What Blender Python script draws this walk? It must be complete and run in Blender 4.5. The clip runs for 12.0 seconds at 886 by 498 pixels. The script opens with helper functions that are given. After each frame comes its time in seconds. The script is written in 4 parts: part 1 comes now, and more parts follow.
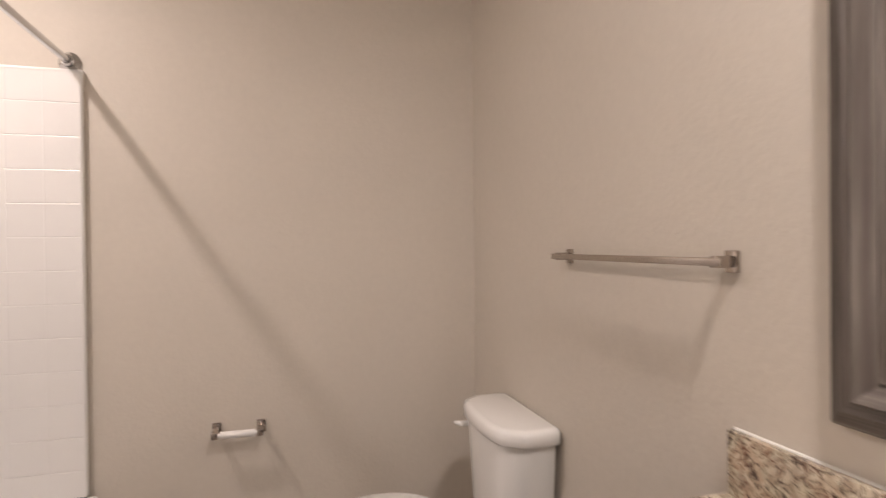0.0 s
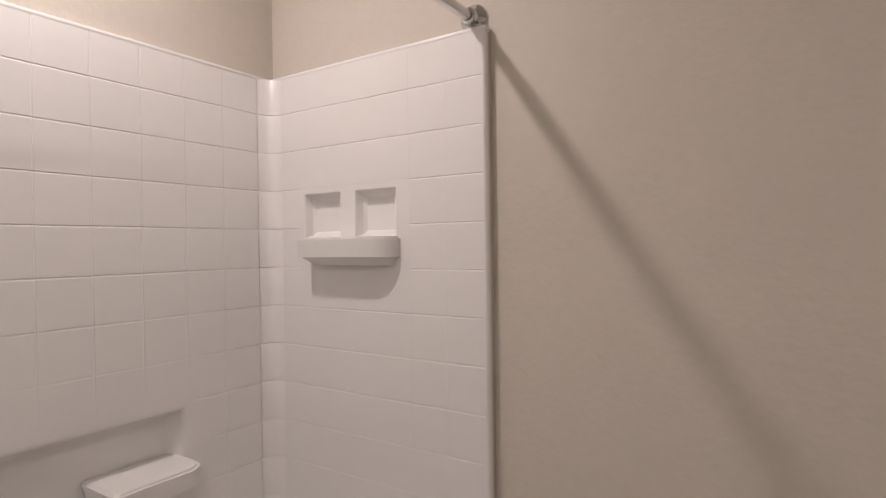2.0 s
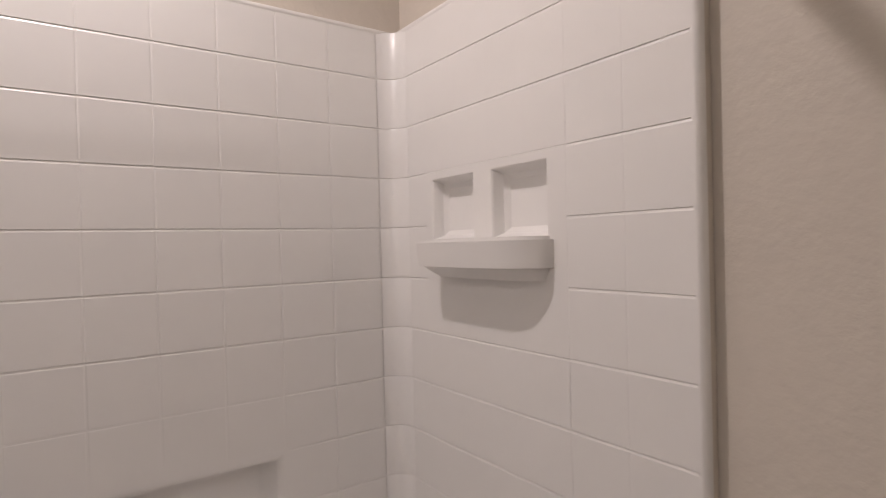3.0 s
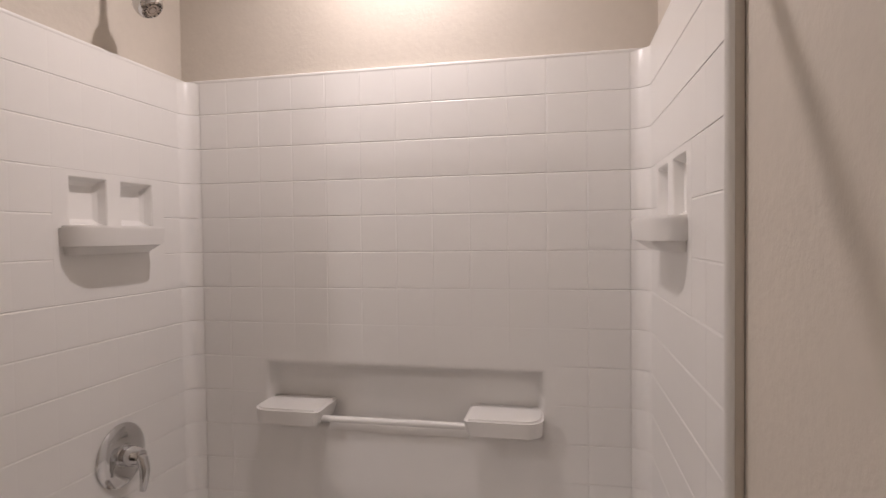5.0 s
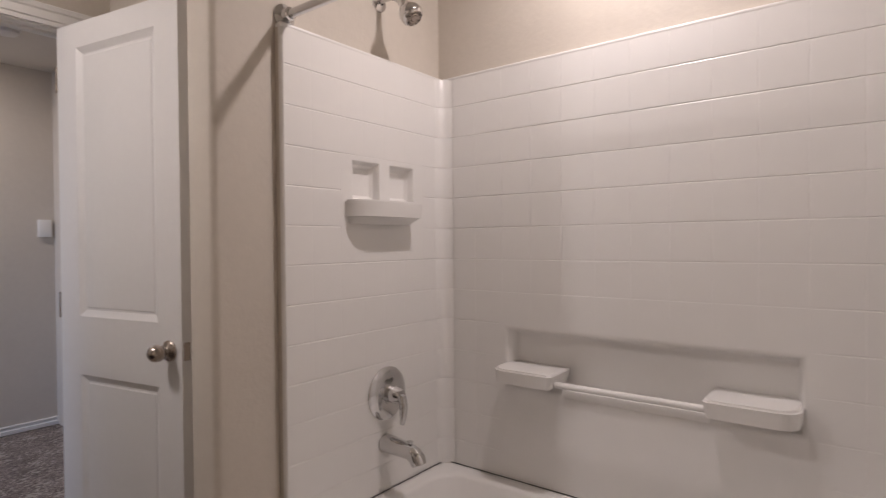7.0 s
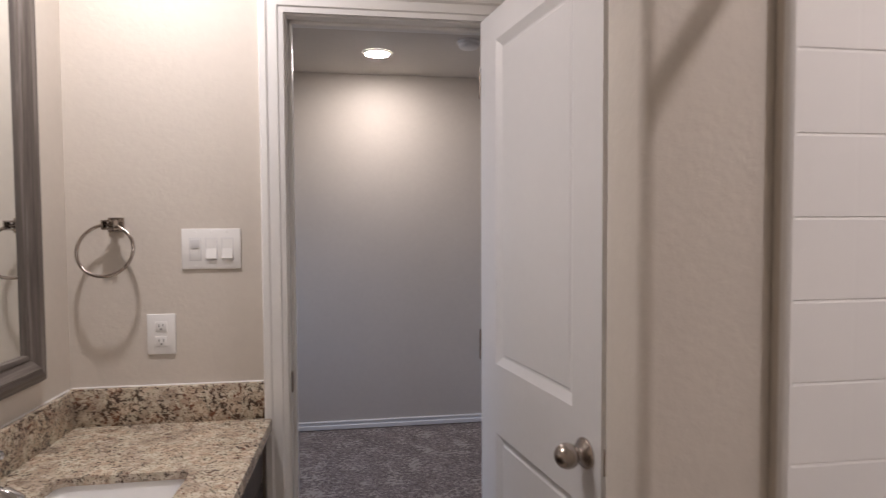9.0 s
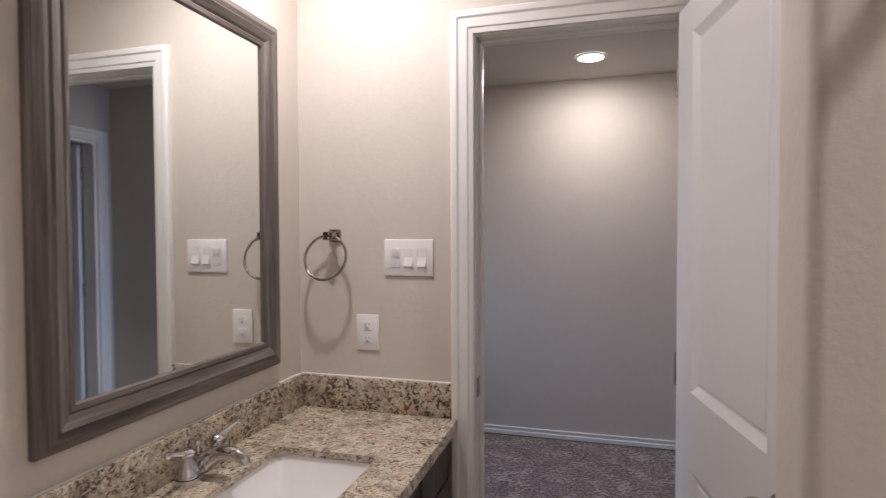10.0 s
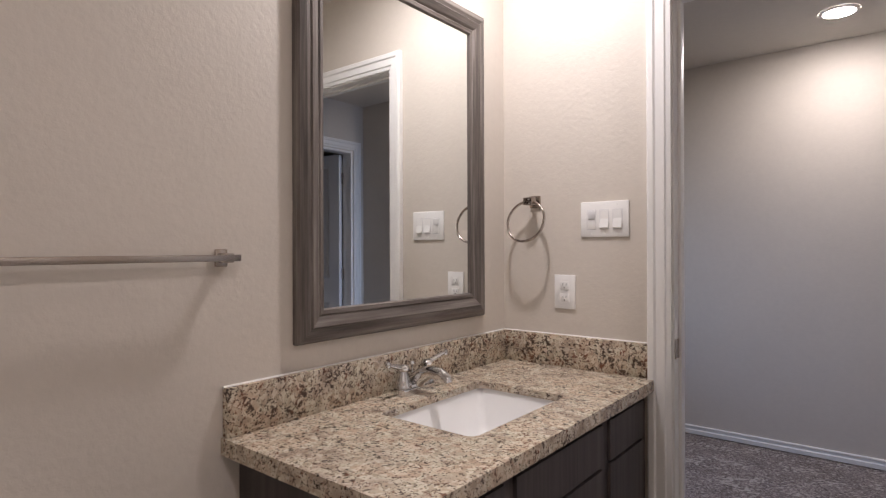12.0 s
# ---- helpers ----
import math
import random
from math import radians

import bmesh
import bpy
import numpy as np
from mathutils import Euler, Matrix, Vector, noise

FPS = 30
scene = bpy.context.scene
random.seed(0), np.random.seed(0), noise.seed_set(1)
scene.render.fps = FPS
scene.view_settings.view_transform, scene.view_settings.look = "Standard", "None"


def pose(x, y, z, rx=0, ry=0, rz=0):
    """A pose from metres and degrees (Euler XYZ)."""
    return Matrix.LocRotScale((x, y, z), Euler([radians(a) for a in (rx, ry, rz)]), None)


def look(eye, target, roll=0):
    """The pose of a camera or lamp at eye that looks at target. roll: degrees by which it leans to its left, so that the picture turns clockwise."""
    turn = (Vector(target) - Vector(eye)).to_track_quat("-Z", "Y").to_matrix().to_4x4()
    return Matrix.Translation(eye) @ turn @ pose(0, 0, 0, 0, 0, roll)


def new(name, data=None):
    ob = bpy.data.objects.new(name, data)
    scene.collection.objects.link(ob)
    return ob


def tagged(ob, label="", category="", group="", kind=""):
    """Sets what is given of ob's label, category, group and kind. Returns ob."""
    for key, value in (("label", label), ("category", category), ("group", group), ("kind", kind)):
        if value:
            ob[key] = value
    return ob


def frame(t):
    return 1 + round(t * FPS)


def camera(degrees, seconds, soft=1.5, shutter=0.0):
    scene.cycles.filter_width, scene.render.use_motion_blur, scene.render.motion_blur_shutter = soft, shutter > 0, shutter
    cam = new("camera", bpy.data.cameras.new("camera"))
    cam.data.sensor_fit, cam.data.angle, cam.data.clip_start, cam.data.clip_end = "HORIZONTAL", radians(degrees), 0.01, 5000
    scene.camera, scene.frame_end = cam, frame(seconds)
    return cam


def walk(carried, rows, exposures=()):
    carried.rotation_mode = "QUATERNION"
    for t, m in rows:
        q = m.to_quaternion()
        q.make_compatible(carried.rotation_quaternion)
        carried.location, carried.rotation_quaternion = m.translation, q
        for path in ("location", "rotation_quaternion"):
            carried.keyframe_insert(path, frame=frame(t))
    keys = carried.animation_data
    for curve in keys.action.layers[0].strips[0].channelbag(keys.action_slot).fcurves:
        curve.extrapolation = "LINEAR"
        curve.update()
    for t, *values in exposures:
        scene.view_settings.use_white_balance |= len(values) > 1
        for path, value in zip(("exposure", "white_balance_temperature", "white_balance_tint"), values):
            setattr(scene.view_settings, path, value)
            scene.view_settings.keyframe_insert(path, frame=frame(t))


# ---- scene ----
cam = camera(76.6, 12.0, soft=1.2, shutter=0.25)
PATH = [
    (0, (0.656, -2.135, 1.251), (1.191, -0.208, 1.237), -0.6),
    (0.5, (0.899, -1.808, 1.281), (0.754, 0.187, 1.286), -1.0),
    (1, (0.826, -1.616, 1.255), (0.286, 0.309, 1.314), -0.9),
    (1.5, (0.77, -1.38, 1.306), (-0.109, 0.416, 1.337), -0.5),
    (2, (0.616, -1.128, 1.348), (-0.481, 0.545, 1.336), -0.8),
    (2.5, (0.463, -0.86, 1.357), (-0.9, 0.604, 1.338), -1.0),
    (3, (0.382, -0.669, 1.365), (-1.25, 0.486, 1.346), -1.4),
    (3.2, (0.416, -0.647, 1.369), (-1.306, 0.37, 1.347), -1.5),
    (4.8, (0.891, -0.286, 1.359), (-1.089, -0.559, 1.306), -0.6),
    (5, (0.911, -0.25, 1.34), (-1.047, -0.656, 1.289), -0.7),
    (5.5, (0.935, -0.194, 1.318), (-0.955, -0.846, 1.272), -0.5),
    (6, (0.96, -0.159, 1.314), (-0.848, -1.014, 1.269), -0.4),
    (6.5, (0.983, -0.145, 1.282), (-0.748, -1.147, 1.235), -0.4),
    (6.7, (0.981, -0.137, 1.239), (-0.713, -1.2, 1.205), -0.4),
    (8.3, (0.643, -0.433, 1.319), (-0.122, -2.28, 1.258), 0.2),
    (8.5, (0.705, -0.485, 1.372), (-0.023, -2.346, 1.304), 1.1),
    (9, (0.548, -0.768, 1.392), (0.27, -2.747, 1.315), -0.3),
    (9.5, (0.459, -0.827, 1.399), (0.647, -2.817, 1.335), -0.5),
    (10, (0.396, -0.783, 1.409), (0.938, -2.708, 1.355), -0.2),
    (10.5, (0.358, -0.761, 1.39), (1.223, -2.563, 1.334), 0.1),
    (11, (0.28, -0.741, 1.325), (1.35, -2.43, 1.289), -0.0),
    (11.5, (0.243, -0.725, 1.274), (1.416, -2.344, 1.25), -0.0),
    (12, (0.246, -0.706, 1.235), (1.498, -2.266, 1.236), -0.2),
]
walk(cam, [(t, look(eye, target, roll)) for t, eye, target, roll in PATH],
     exposures=[(0.0, 1.42, 6950, 13), (0.5, 1.19, 6850, 13), (1.0, 1.07, 6800, 13), (1.5, 0.91, 6750, 13), (3.0, 0.65, 6680, 13), (5.0, 0.77, 6700, 13), (6.5, 0.80, 6650, 13), (8.5, 0.81, 6500, 13), (9.5, 0.80, 6400, 13), (10.5, 0.83, 6380, 13), (11.5, 0.98, 6330, 13), (12.0, 1.0, 6330, 13)])

# ---------- world and lamps ----------
ZC = 2.44                                   # ceiling height
world = bpy.data.worlds.new("world")
scene.world = world
world.use_nodes = True
sky = world.node_tree.nodes.new("ShaderNodeTexSky")
sky.sky_type, sky.sun_disc = "NISHITA", False
sky.sun_elevation, sky.sun_rotation = radians(35), radians(200)
world.node_tree.links.new(sky.outputs[0], world.node_tree.nodes["Background"].inputs[0])
world.node_tree.nodes["Background"].inputs[1].default_value = 0.1

TUB_LAMP, HALL_LAMP, VANITY_LAMP = 600.0, 135.0, 352.0   # emission strengths
WARM, SOFT, NEUTRAL = (1.0, 0.905, 0.90), (1.0, 0.94, 0.94), (1.0, 0.91, 0.87)

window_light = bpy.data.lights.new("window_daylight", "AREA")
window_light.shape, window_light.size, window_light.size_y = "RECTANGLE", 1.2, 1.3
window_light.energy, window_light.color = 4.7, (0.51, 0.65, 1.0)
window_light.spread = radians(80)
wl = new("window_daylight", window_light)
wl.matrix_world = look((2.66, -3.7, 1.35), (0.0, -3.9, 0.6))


# ---------- materials ----------
def mat(name, colour, rough=0.5, metal=0.0, bump=None, var=0.0, var_scale=3.0, coat=0.0, spec=0.5):
    """Principled material with soft two-scale colour variation and noise relief: bump = [(scale, strength, distance), ...]."""
    m = bpy.data.materials.new(name)
    m.use_nodes = True
    nt = m.node_tree
    n, l = nt.nodes, nt.links
    b = n["Principled BSDF"]
    b.inputs["Roughness"].default_value = rough
    b.inputs["Metallic"].default_value = metal
    b.inputs["Coat Weight"].default_value = coat
    b.inputs["Specular IOR Level"].default_value = spec
    b.inputs["Base Color"].default_value = (*colour, 1)
    tc = n.new("ShaderNodeNewGeometry")
    if var:
        a, c = n.new("ShaderNodeTexNoise"), n.new("ShaderNodeTexNoise")
        a.inputs["Scale"].default_value, c.inputs["Scale"].default_value = var_scale, var_scale * 14
        a.inputs["Detail"].default_value = 4
        add = n.new("ShaderNodeMath")
        add.operation = "ADD"
        r = n.new("ShaderNodeMapRange")
        r.inputs["From Min"].default_value, r.inputs["From Max"].default_value = 0.6, 1.4
        r.inputs["To Min"].default_value, r.inputs["To Max"].default_value = 1 - var, 1 + var
        mul = n.new("ShaderNodeVectorMath")
        mul.operation = "SCALE"
        mul.inputs[0].default_value = colour
        for t in (a, c):
            l.new(tc.outputs["Position"], t.inputs["Vector"])
        l.new(a.outputs[0], add.inputs[0])
        l.new(c.outputs[0], add.inputs[1])
        l.new(add.outputs[0], r.inputs[0])
        l.new(r.outputs[0], mul.inputs["Scale"])
        l.new(mul.outputs[0], b.inputs["Base Color"])
        rr = n.new("ShaderNodeMapRange")
        rr.inputs["From Min"].default_value, rr.inputs["From Max"].default_value = 0.3, 0.7
        rr.inputs["To Min"].default_value, rr.inputs["To Max"].default_value = rough * 0.85, min(1.0, rough * 1.15)
        l.new(a.outputs[0], rr.inputs[0])
        l.new(rr.outputs[0], b.inputs["Roughness"])
    last = None
    for scale, strength, dist in bump or ():
        t, bp = n.new("ShaderNodeTexNoise"), n.new("ShaderNodeBump")
        t.inputs["Scale"].default_value, t.inputs["Detail"].default_value = scale, 3
        bp.inputs["Strength"].default_value, bp.inputs["Distance"].default_value = strength, dist
        l.new(tc.outputs["Position"], t.inputs["Vector"])
        l.new(t.outputs[0], bp.inputs["Height"])
        if last:
            l.new(last.outputs[0], bp.inputs["Normal"])
        last = bp
    if last:
        l.new(last.outputs[0], b.inputs["Normal"])
    return m


def ramp(nt, stops):
    r = nt.nodes.new("ShaderNodeValToRGB")
    while len(r.color_ramp.elements) < len(stops):
        r.color_ramp.elements.new(0.5)
    for e, (p, c) in zip(r.color_ramp.elements, stops):
        e.position, e.color = p, (*c, 1)
    return r


def glow(name, colour, strength):
    m = bpy.data.materials.new(name)
    m.use_nodes = True
    b = m.node_tree.nodes["Principled BSDF"]
    b.inputs["Base Color"].default_value = (0.8, 0.8, 0.8, 1)
    b.inputs["Emission Color"].default_value = (*colour, 1)
    b.inputs["Emission Strength"].default_value = strength
    return m


def granite_material(name, fleck, size):
    """Speckled granite; fleck: how much dark mineral, size: scale of its veins."""
    m = bpy.data.materials.new(name)
    m.use_nodes = True
    nt = m.node_tree
    n, l = nt.nodes, nt.links
    b = n["Principled BSDF"]
    tc = n.new("ShaderNodeTexCoord")
    warp = n.new("ShaderNodeTexNoise")
    warp.inputs["Scale"].default_value, warp.inputs["Detail"].default_value = 22, 3
    l.new(tc.outputs["Object"], warp.inputs["Vector"])
    mixv = n.new("ShaderNodeVectorMath")
    mixv.operation = "MULTIPLY_ADD"
    mixv.inputs[1].default_value = (0.035, 0.035, 0.035)
    l.new(warp.outputs["Color"], mixv.inputs[0])
    l.new(tc.outputs["Object"], mixv.inputs[2])
    v = n.new("ShaderNodeTexVoronoi")
    v.inputs["Scale"].default_value = 85
    l.new(mixv.outputs[0], v.inputs["Vector"])
    sep = n.new("ShaderNodeSeparateColor")
    l.new(v.outputs["Color"], sep.inputs[0])
    base = ramp(nt, [(0.0, (0.36, 0.31, 0.25)), (0.3, (0.505, 0.46, 0.38)), (0.6, (0.585, 0.545, 0.465)), (0.85, (0.45, 0.385, 0.31)), (1.0, (0.38, 0.315, 0.26))])
    l.new(sep.outputs[0], base.inputs[0])
    n2 = n.new("ShaderNodeTexNoise")
    n2.inputs["Scale"].default_value, n2.inputs["Detail"].default_value, n2.inputs["Roughness"].default_value = size, 8, 0.66
    l.new(mixv.outputs[0], n2.inputs["Vector"])
    n5 = n.new("ShaderNodeTexNoise")
    n5.inputs["Scale"].default_value, n5.inputs["Detail"].default_value = 17, 4
    l.new(tc.outputs["Object"], n5.inputs["Vector"])
    clump = n.new("ShaderNodeMath")
    clump.operation = "MULTIPLY_ADD"
    clump.inputs[1].default_value = 0.30
    l.new(n5.outputs[0], clump.inputs[0])
    shift = n.new("ShaderNodeMath")
    shift.operation = "SUBTRACT"
    shift.inputs[1].default_value = 0.15
    l.new(n2.outputs[0], shift.inputs[0])
    l.new(shift.outputs[0], clump.inputs[2])
    dark = ramp(nt, [(0.0, (1, 1, 1)), (fleck, (1, 1, 1)), (fleck + 0.03, (0, 0, 0)), (1.0, (0, 0, 0))])
    l.new(clump.outputs[0], dark.inputs[0])
    mix1 = n.new("ShaderNodeMix")
    mix1.data_type = "RGBA"
    rust = ramp(nt, [(0.0, (0.050, 0.040, 0.036)), (0.50, (0.075, 0.055, 0.046)), (0.60, (0.17, 0.088, 0.060)), (1.0, (0.20, 0.11, 0.07))])
    l.new(warp.outputs[0], rust.inputs[0])
    l.new(rust.outputs[0], mix1.inputs["B"])
    l.new(dark.outputs[0], mix1.inputs["Factor"])
    l.new(base.outputs[0], mix1.inputs["A"])
    n3 = n.new("ShaderNodeTexNoise")
    n3.inputs["Scale"].default_value, n3.inputs["Detail"].default_value = 185, 5
    l.new(tc.outputs["Object"], n3.inputs["Vector"])
    speck = ramp(nt, [(0.0, (1, 1, 1)), (0.375, (1, 1, 1)), (0.415, (0, 0, 0)), (1.0, (0, 0, 0))])
    l.new(n3.outputs[0], speck.inputs[0])
    mix2 = n.new("ShaderNodeMix")
    mix2.data_type = "RGBA"
    mix2.inputs["B"].default_value = (0.10, 0.075, 0.06, 1)
    l.new(speck.outputs[0], mix2.inputs["Factor"])
    l.new(mix1.outputs["Result"], mix2.inputs["A"])
    n4 = n.new("ShaderNodeTexNoise")
    n4.inputs["Scale"].default_value, n4.inputs["Detail"].default_value = 13, 5
    l.new(tc.outputs["Object"], n4.inputs["Vector"])
    cloud = ramp(nt, [(0.30, (0.70, 0.64, 0.60)), (0.42, (0.98, 0.90, 0.84)), (0.50, (1.10, 1.08, 1.00)), (0.58, (1.06, 0.93, 0.84)), (0.72, (1.16, 1.14, 1.04))])
    l.new(n4.outputs[0], cloud.inputs[0])
    mul = n.new("ShaderNodeMix")
    mul.data_type, mul.blend_type = "RGBA", "MULTIPLY"
    mul.inputs["Factor"].default_value = 1
    l.new(mix2.outputs["Result"], mul.inputs["A"])
    l.new(cloud.outputs[0], mul.inputs["B"])
    l.new(mul.outputs["Result"], b.inputs["Base Color"])
    b.inputs["Roughness"].default_value = 0.22
    return m


def wood_material(name, axis, c0, c1, c2):
    """Weathered grey-brown stain with grain streaks along axis (0 x, 1 y, 2 z)."""
    m = bpy.data.materials.new(name)
    m.use_nodes = True
    nt = m.node_tree
    n, l = nt.nodes, nt.links
    b = n["Principled BSDF"]
    tc, mp = n.new("ShaderNodeTexCoord"), n.new("ShaderNodeMapping")
    sc = [55, 55, 55]
    sc[axis] = 2.2
    mp.inputs["Scale"].default_value = sc
    t = n.new("ShaderNodeTexNoise")
    t.inputs["Scale"].default_value, t.inputs["Detail"].default_value, t.inputs["Roughness"].default_value = 1, 6, 0.65
    l.new(tc.outputs["Object"], mp.inputs[0])
    l.new(mp.outputs[0], t.inputs["Vector"])
    r = ramp(nt, [(0.34, c0), (0.5, c1), (0.68, c2)])
    l.new(t.outputs[0], r.inputs[0])
    l.new(r.outputs[0], b.inputs["Base Color"])
    bp = n.new("ShaderNodeBump")
    bp.inputs["Strength"].default_value, bp.inputs["Distance"].default_value = 0.25, 0.001
    l.new(t.outputs[0], bp.inputs["Height"])
    l.new(bp.outputs[0], b.inputs["Normal"])
    b.inputs["Roughness"].default_value = 0.5
    return m


def carpet_material():
    m = bpy.data.materials.new("carpet")
    m.use_nodes = True
    nt = m.node_tree
    n, l = nt.nodes, nt.links
    b = n["Principled BSDF"]
    tc = n.new("ShaderNodeTexCoord")
    t, t2 = n.new("ShaderNodeTexNoise"), n.new("ShaderNodeTexNoise")
    t.inputs["Scale"].default_value, t.inputs["Detail"].default_value, t.inputs["Roughness"].default_value = 95, 5, 0.7
    t2.inputs["Scale"].default_value, t2.inputs["Detail"].default_value = 5, 3
    for k in (t, t2):
        l.new(tc.outputs["Object"], k.inputs["Vector"])
    r = ramp(nt, [(0.3, (0.068, 0.053, 0.048)), (0.48, (0.205, 0.168, 0.152)), (0.68, (0.46, 0.40, 0.365))])
    l.new(t.outputs[0], r.inputs[0])
    r2 = ramp(nt, [(0.3, (0.85, 0.85, 0.85)), (0.7, (1.1, 1.1, 1.1))])
    l.new(t2.outputs[0], r2.inputs[0])
    mul = n.new("ShaderNodeMix")
    mul.data_type, mul.blend_type = "RGBA", "MULTIPLY"
    mul.inputs["Factor"].default_value = 1
    l.new(r.outputs[0], mul.inputs["A"])
    l.new(r2.outputs[0], mul.inputs["B"])
    l.new(mul.outputs["Result"], b.inputs["Base Color"])
    bp = n.new("ShaderNodeBump")
    bp.inputs["Strength"].default_value, bp.inputs["Distance"].default_value = 0.8, 0.006
    l.new(t.outputs[0], bp.inputs["Height"])
    l.new(bp.outputs[0], b.inputs["Normal"])
    b.inputs["Roughness"].default_value = 0.95
    b.inputs["Specular IOR Level"].default_value = 0.1
    return m


PAINT = mat("greige_wall_paint", (0.60, 0.547, 0.48), 0.62, bump=[(14, 0.07, 0.004), (80, 0.31, 0.0023), (260, 0.2, 0.001)], var=0.03)
CEIL = mat("ceiling_paint", (0.70, 0.66, 0.60), 0.8, bump=[(120, 0.3, 0.002)], var=0.03)
TRIM = mat("white_trim_paint", (0.80, 0.785, 0.76), 0.35, bump=[(40, 0.05, 0.001)], var=0.015)
DOORW = mat("white_door_paint", (0.73, 0.72, 0.712), 0.38, bump=[(60, 0.08, 0.001)], var=0.015)
ACRYL = mat("white_moulded_fibreglass", (0.80, 0.785, 0.765), 0.34, bump=[(9, 0.04, 0.004)], var=0.008, var_scale=1.5, coat=0.2)
PORC = mat("white_porcelain", (0.82, 0.81, 0.79), 0.12, var=0.01, coat=0.3)
CHROME = mat("polished_chrome", (0.64, 0.635, 0.635), 0.09, 1.0, var=0.02)
NICKEL = mat("brushed_nickel", (0.45, 0.395, 0.355), 0.22, 1.0, bump=[(300, 0.1, 0.0005)], var=0.04)
PLASTIC = mat("white_switch_plastic", (0.80, 0.785, 0.76), 0.35, var=0.01)
GREYPL = mat("grey_switch_plastic", (0.66, 0.65, 0.645), 0.4, var=0.01)
SLOT = mat("outlet_slot_shadow", (0.22, 0.21, 0.2), 0.6, var=0.02)
DARK = mat("dark_gap", (0.02, 0.018, 0.016), 0.7, var=0.02)
CAULK = mat("dark_caulk_line", (0.05, 0.045, 0.045), 0.6, var=0.05)
WCAULK = mat("white_caulk", (0.74, 0.72, 0.68), 0.5, var=0.03, bump=[(120, 0.3, 0.002)])
GLASS = mat("silvered_mirror", (0.86, 0.88, 0.87), 0.015, 1.0, spec=0.5)
VINYL = mat("beige_vinyl_floor", (0.36, 0.31, 0.26), 0.45, bump=[(60, 0.1, 0.001)], var=0.12, var_scale=6)
GRANITE, GRANITE_VEINED = granite_material("speckled_granite", 0.400, 96), granite_material("veined_granite", 0.447, 92)
GRANITE_BROWN = granite_material("brown_granite", 0.428, 96)
CARPET = carpet_material()
FRAME_V = wood_material("weathered_wood_upright", 2, (0.060, 0.048, 0.040), (0.125, 0.104, 0.090), (0.225, 0.198, 0.178))
FRAME_H = wood_material("weathered_wood_level", 1, (0.060, 0.048, 0.040), (0.125, 0.104, 0.090), (0.225, 0.198, 0.178))
CABINET = wood_material("dark_stained_cabinet", 2, (0.042, 0.033, 0.031), (0.060, 0.048, 0.045), (0.085, 0.069, 0.065))
LAMP_TUB, LAMP_HALL, LAMP_VANITY = glow("tub_lamp_glow", WARM, TUB_LAMP), glow("hall_lamp_glow", NEUTRAL, HALL_LAMP), glow("vanity_lamp_glow", SOFT, VANITY_LAMP)


# ---------- mesh helpers ----------
def box(bm, x0, x1, y0, y1, z0, z1, r=0.0, seg=2):
    res = bmesh.ops.create_cube(bm, size=1)
    vs = res["verts"]
    for v in vs:
        v.co = Vector((x0 if v.co.x < 0 else x1, y0 if v.co.y < 0 else y1, z0 if v.co.z < 0 else z1))
    if r:
        es = list({e for v in vs for e in v.link_edges})
        bmesh.ops.bevel(bm, geom=es, offset=r, segments=seg, affect="EDGES", profile=0.5)
    return bm


def boxes(*rows, r=0.0, seg=2):
    bm = bmesh.new()
    for row in rows:
        box(bm, *row, r=r, seg=seg)
    return bm


def lathe(bm, profile, m=Matrix(), n=24):
    """Turns (radius, height) pairs about the local z axis, placed by m."""
    rings = []
    for rad, h in profile:
        if rad < 1e-6:
            rings.append([bm.verts.new(m @ Vector((0, 0, h)))])
        else:
            rings.append([bm.verts.new(m @ Vector((rad * math.cos(2 * math.pi * i / n), rad * math.sin(2 * math.pi * i / n), h))) for i in range(n)])
    for a, b in zip(rings, rings[1:]):
        for i in range(n):
            j = (i + 1) % n
            q = [a[i % len(a)], a[j % len(a)], b[j % len(b)], b[i % len(b)]]
            q = list(dict.fromkeys(q))
            if len(q) > 2:
                bm.faces.new(q)
    return bm


def tube(bm, pts, rad, n=12, cap=True):
    """A round tube along pts; rad is one radius or one a point."""
    pts = [Vector(p) for p in pts]
    rads = rad if isinstance(rad, (list, tuple)) else [rad] * len(pts)
    rings, side = [], None
    for i, p in enumerate(pts):
        d = (pts[min(i + 1, len(pts) - 1)] - pts[max(i - 1, 0)]).normalized()
        if side is None:
            side = d.orthogonal().normalized()
        side = (side - d * side.dot(d)).normalized()
        up = d.cross(side)
        rings.append([bm.verts.new(p + (side * math.cos(2 * math.pi * k / n) + up * math.sin(2 * math.pi * k / n)) * rads[i]) for k in range(n)])
    for a, b in zip(rings, rings[1:]):
        for k in range(n):
            bm.faces.new((a[k], a[(k + 1) % n], b[(k + 1) % n], b[k]))
    if cap:
        bm.faces.new(rings[0][::-1])
        bm.faces.new(rings[-1])
    return bm


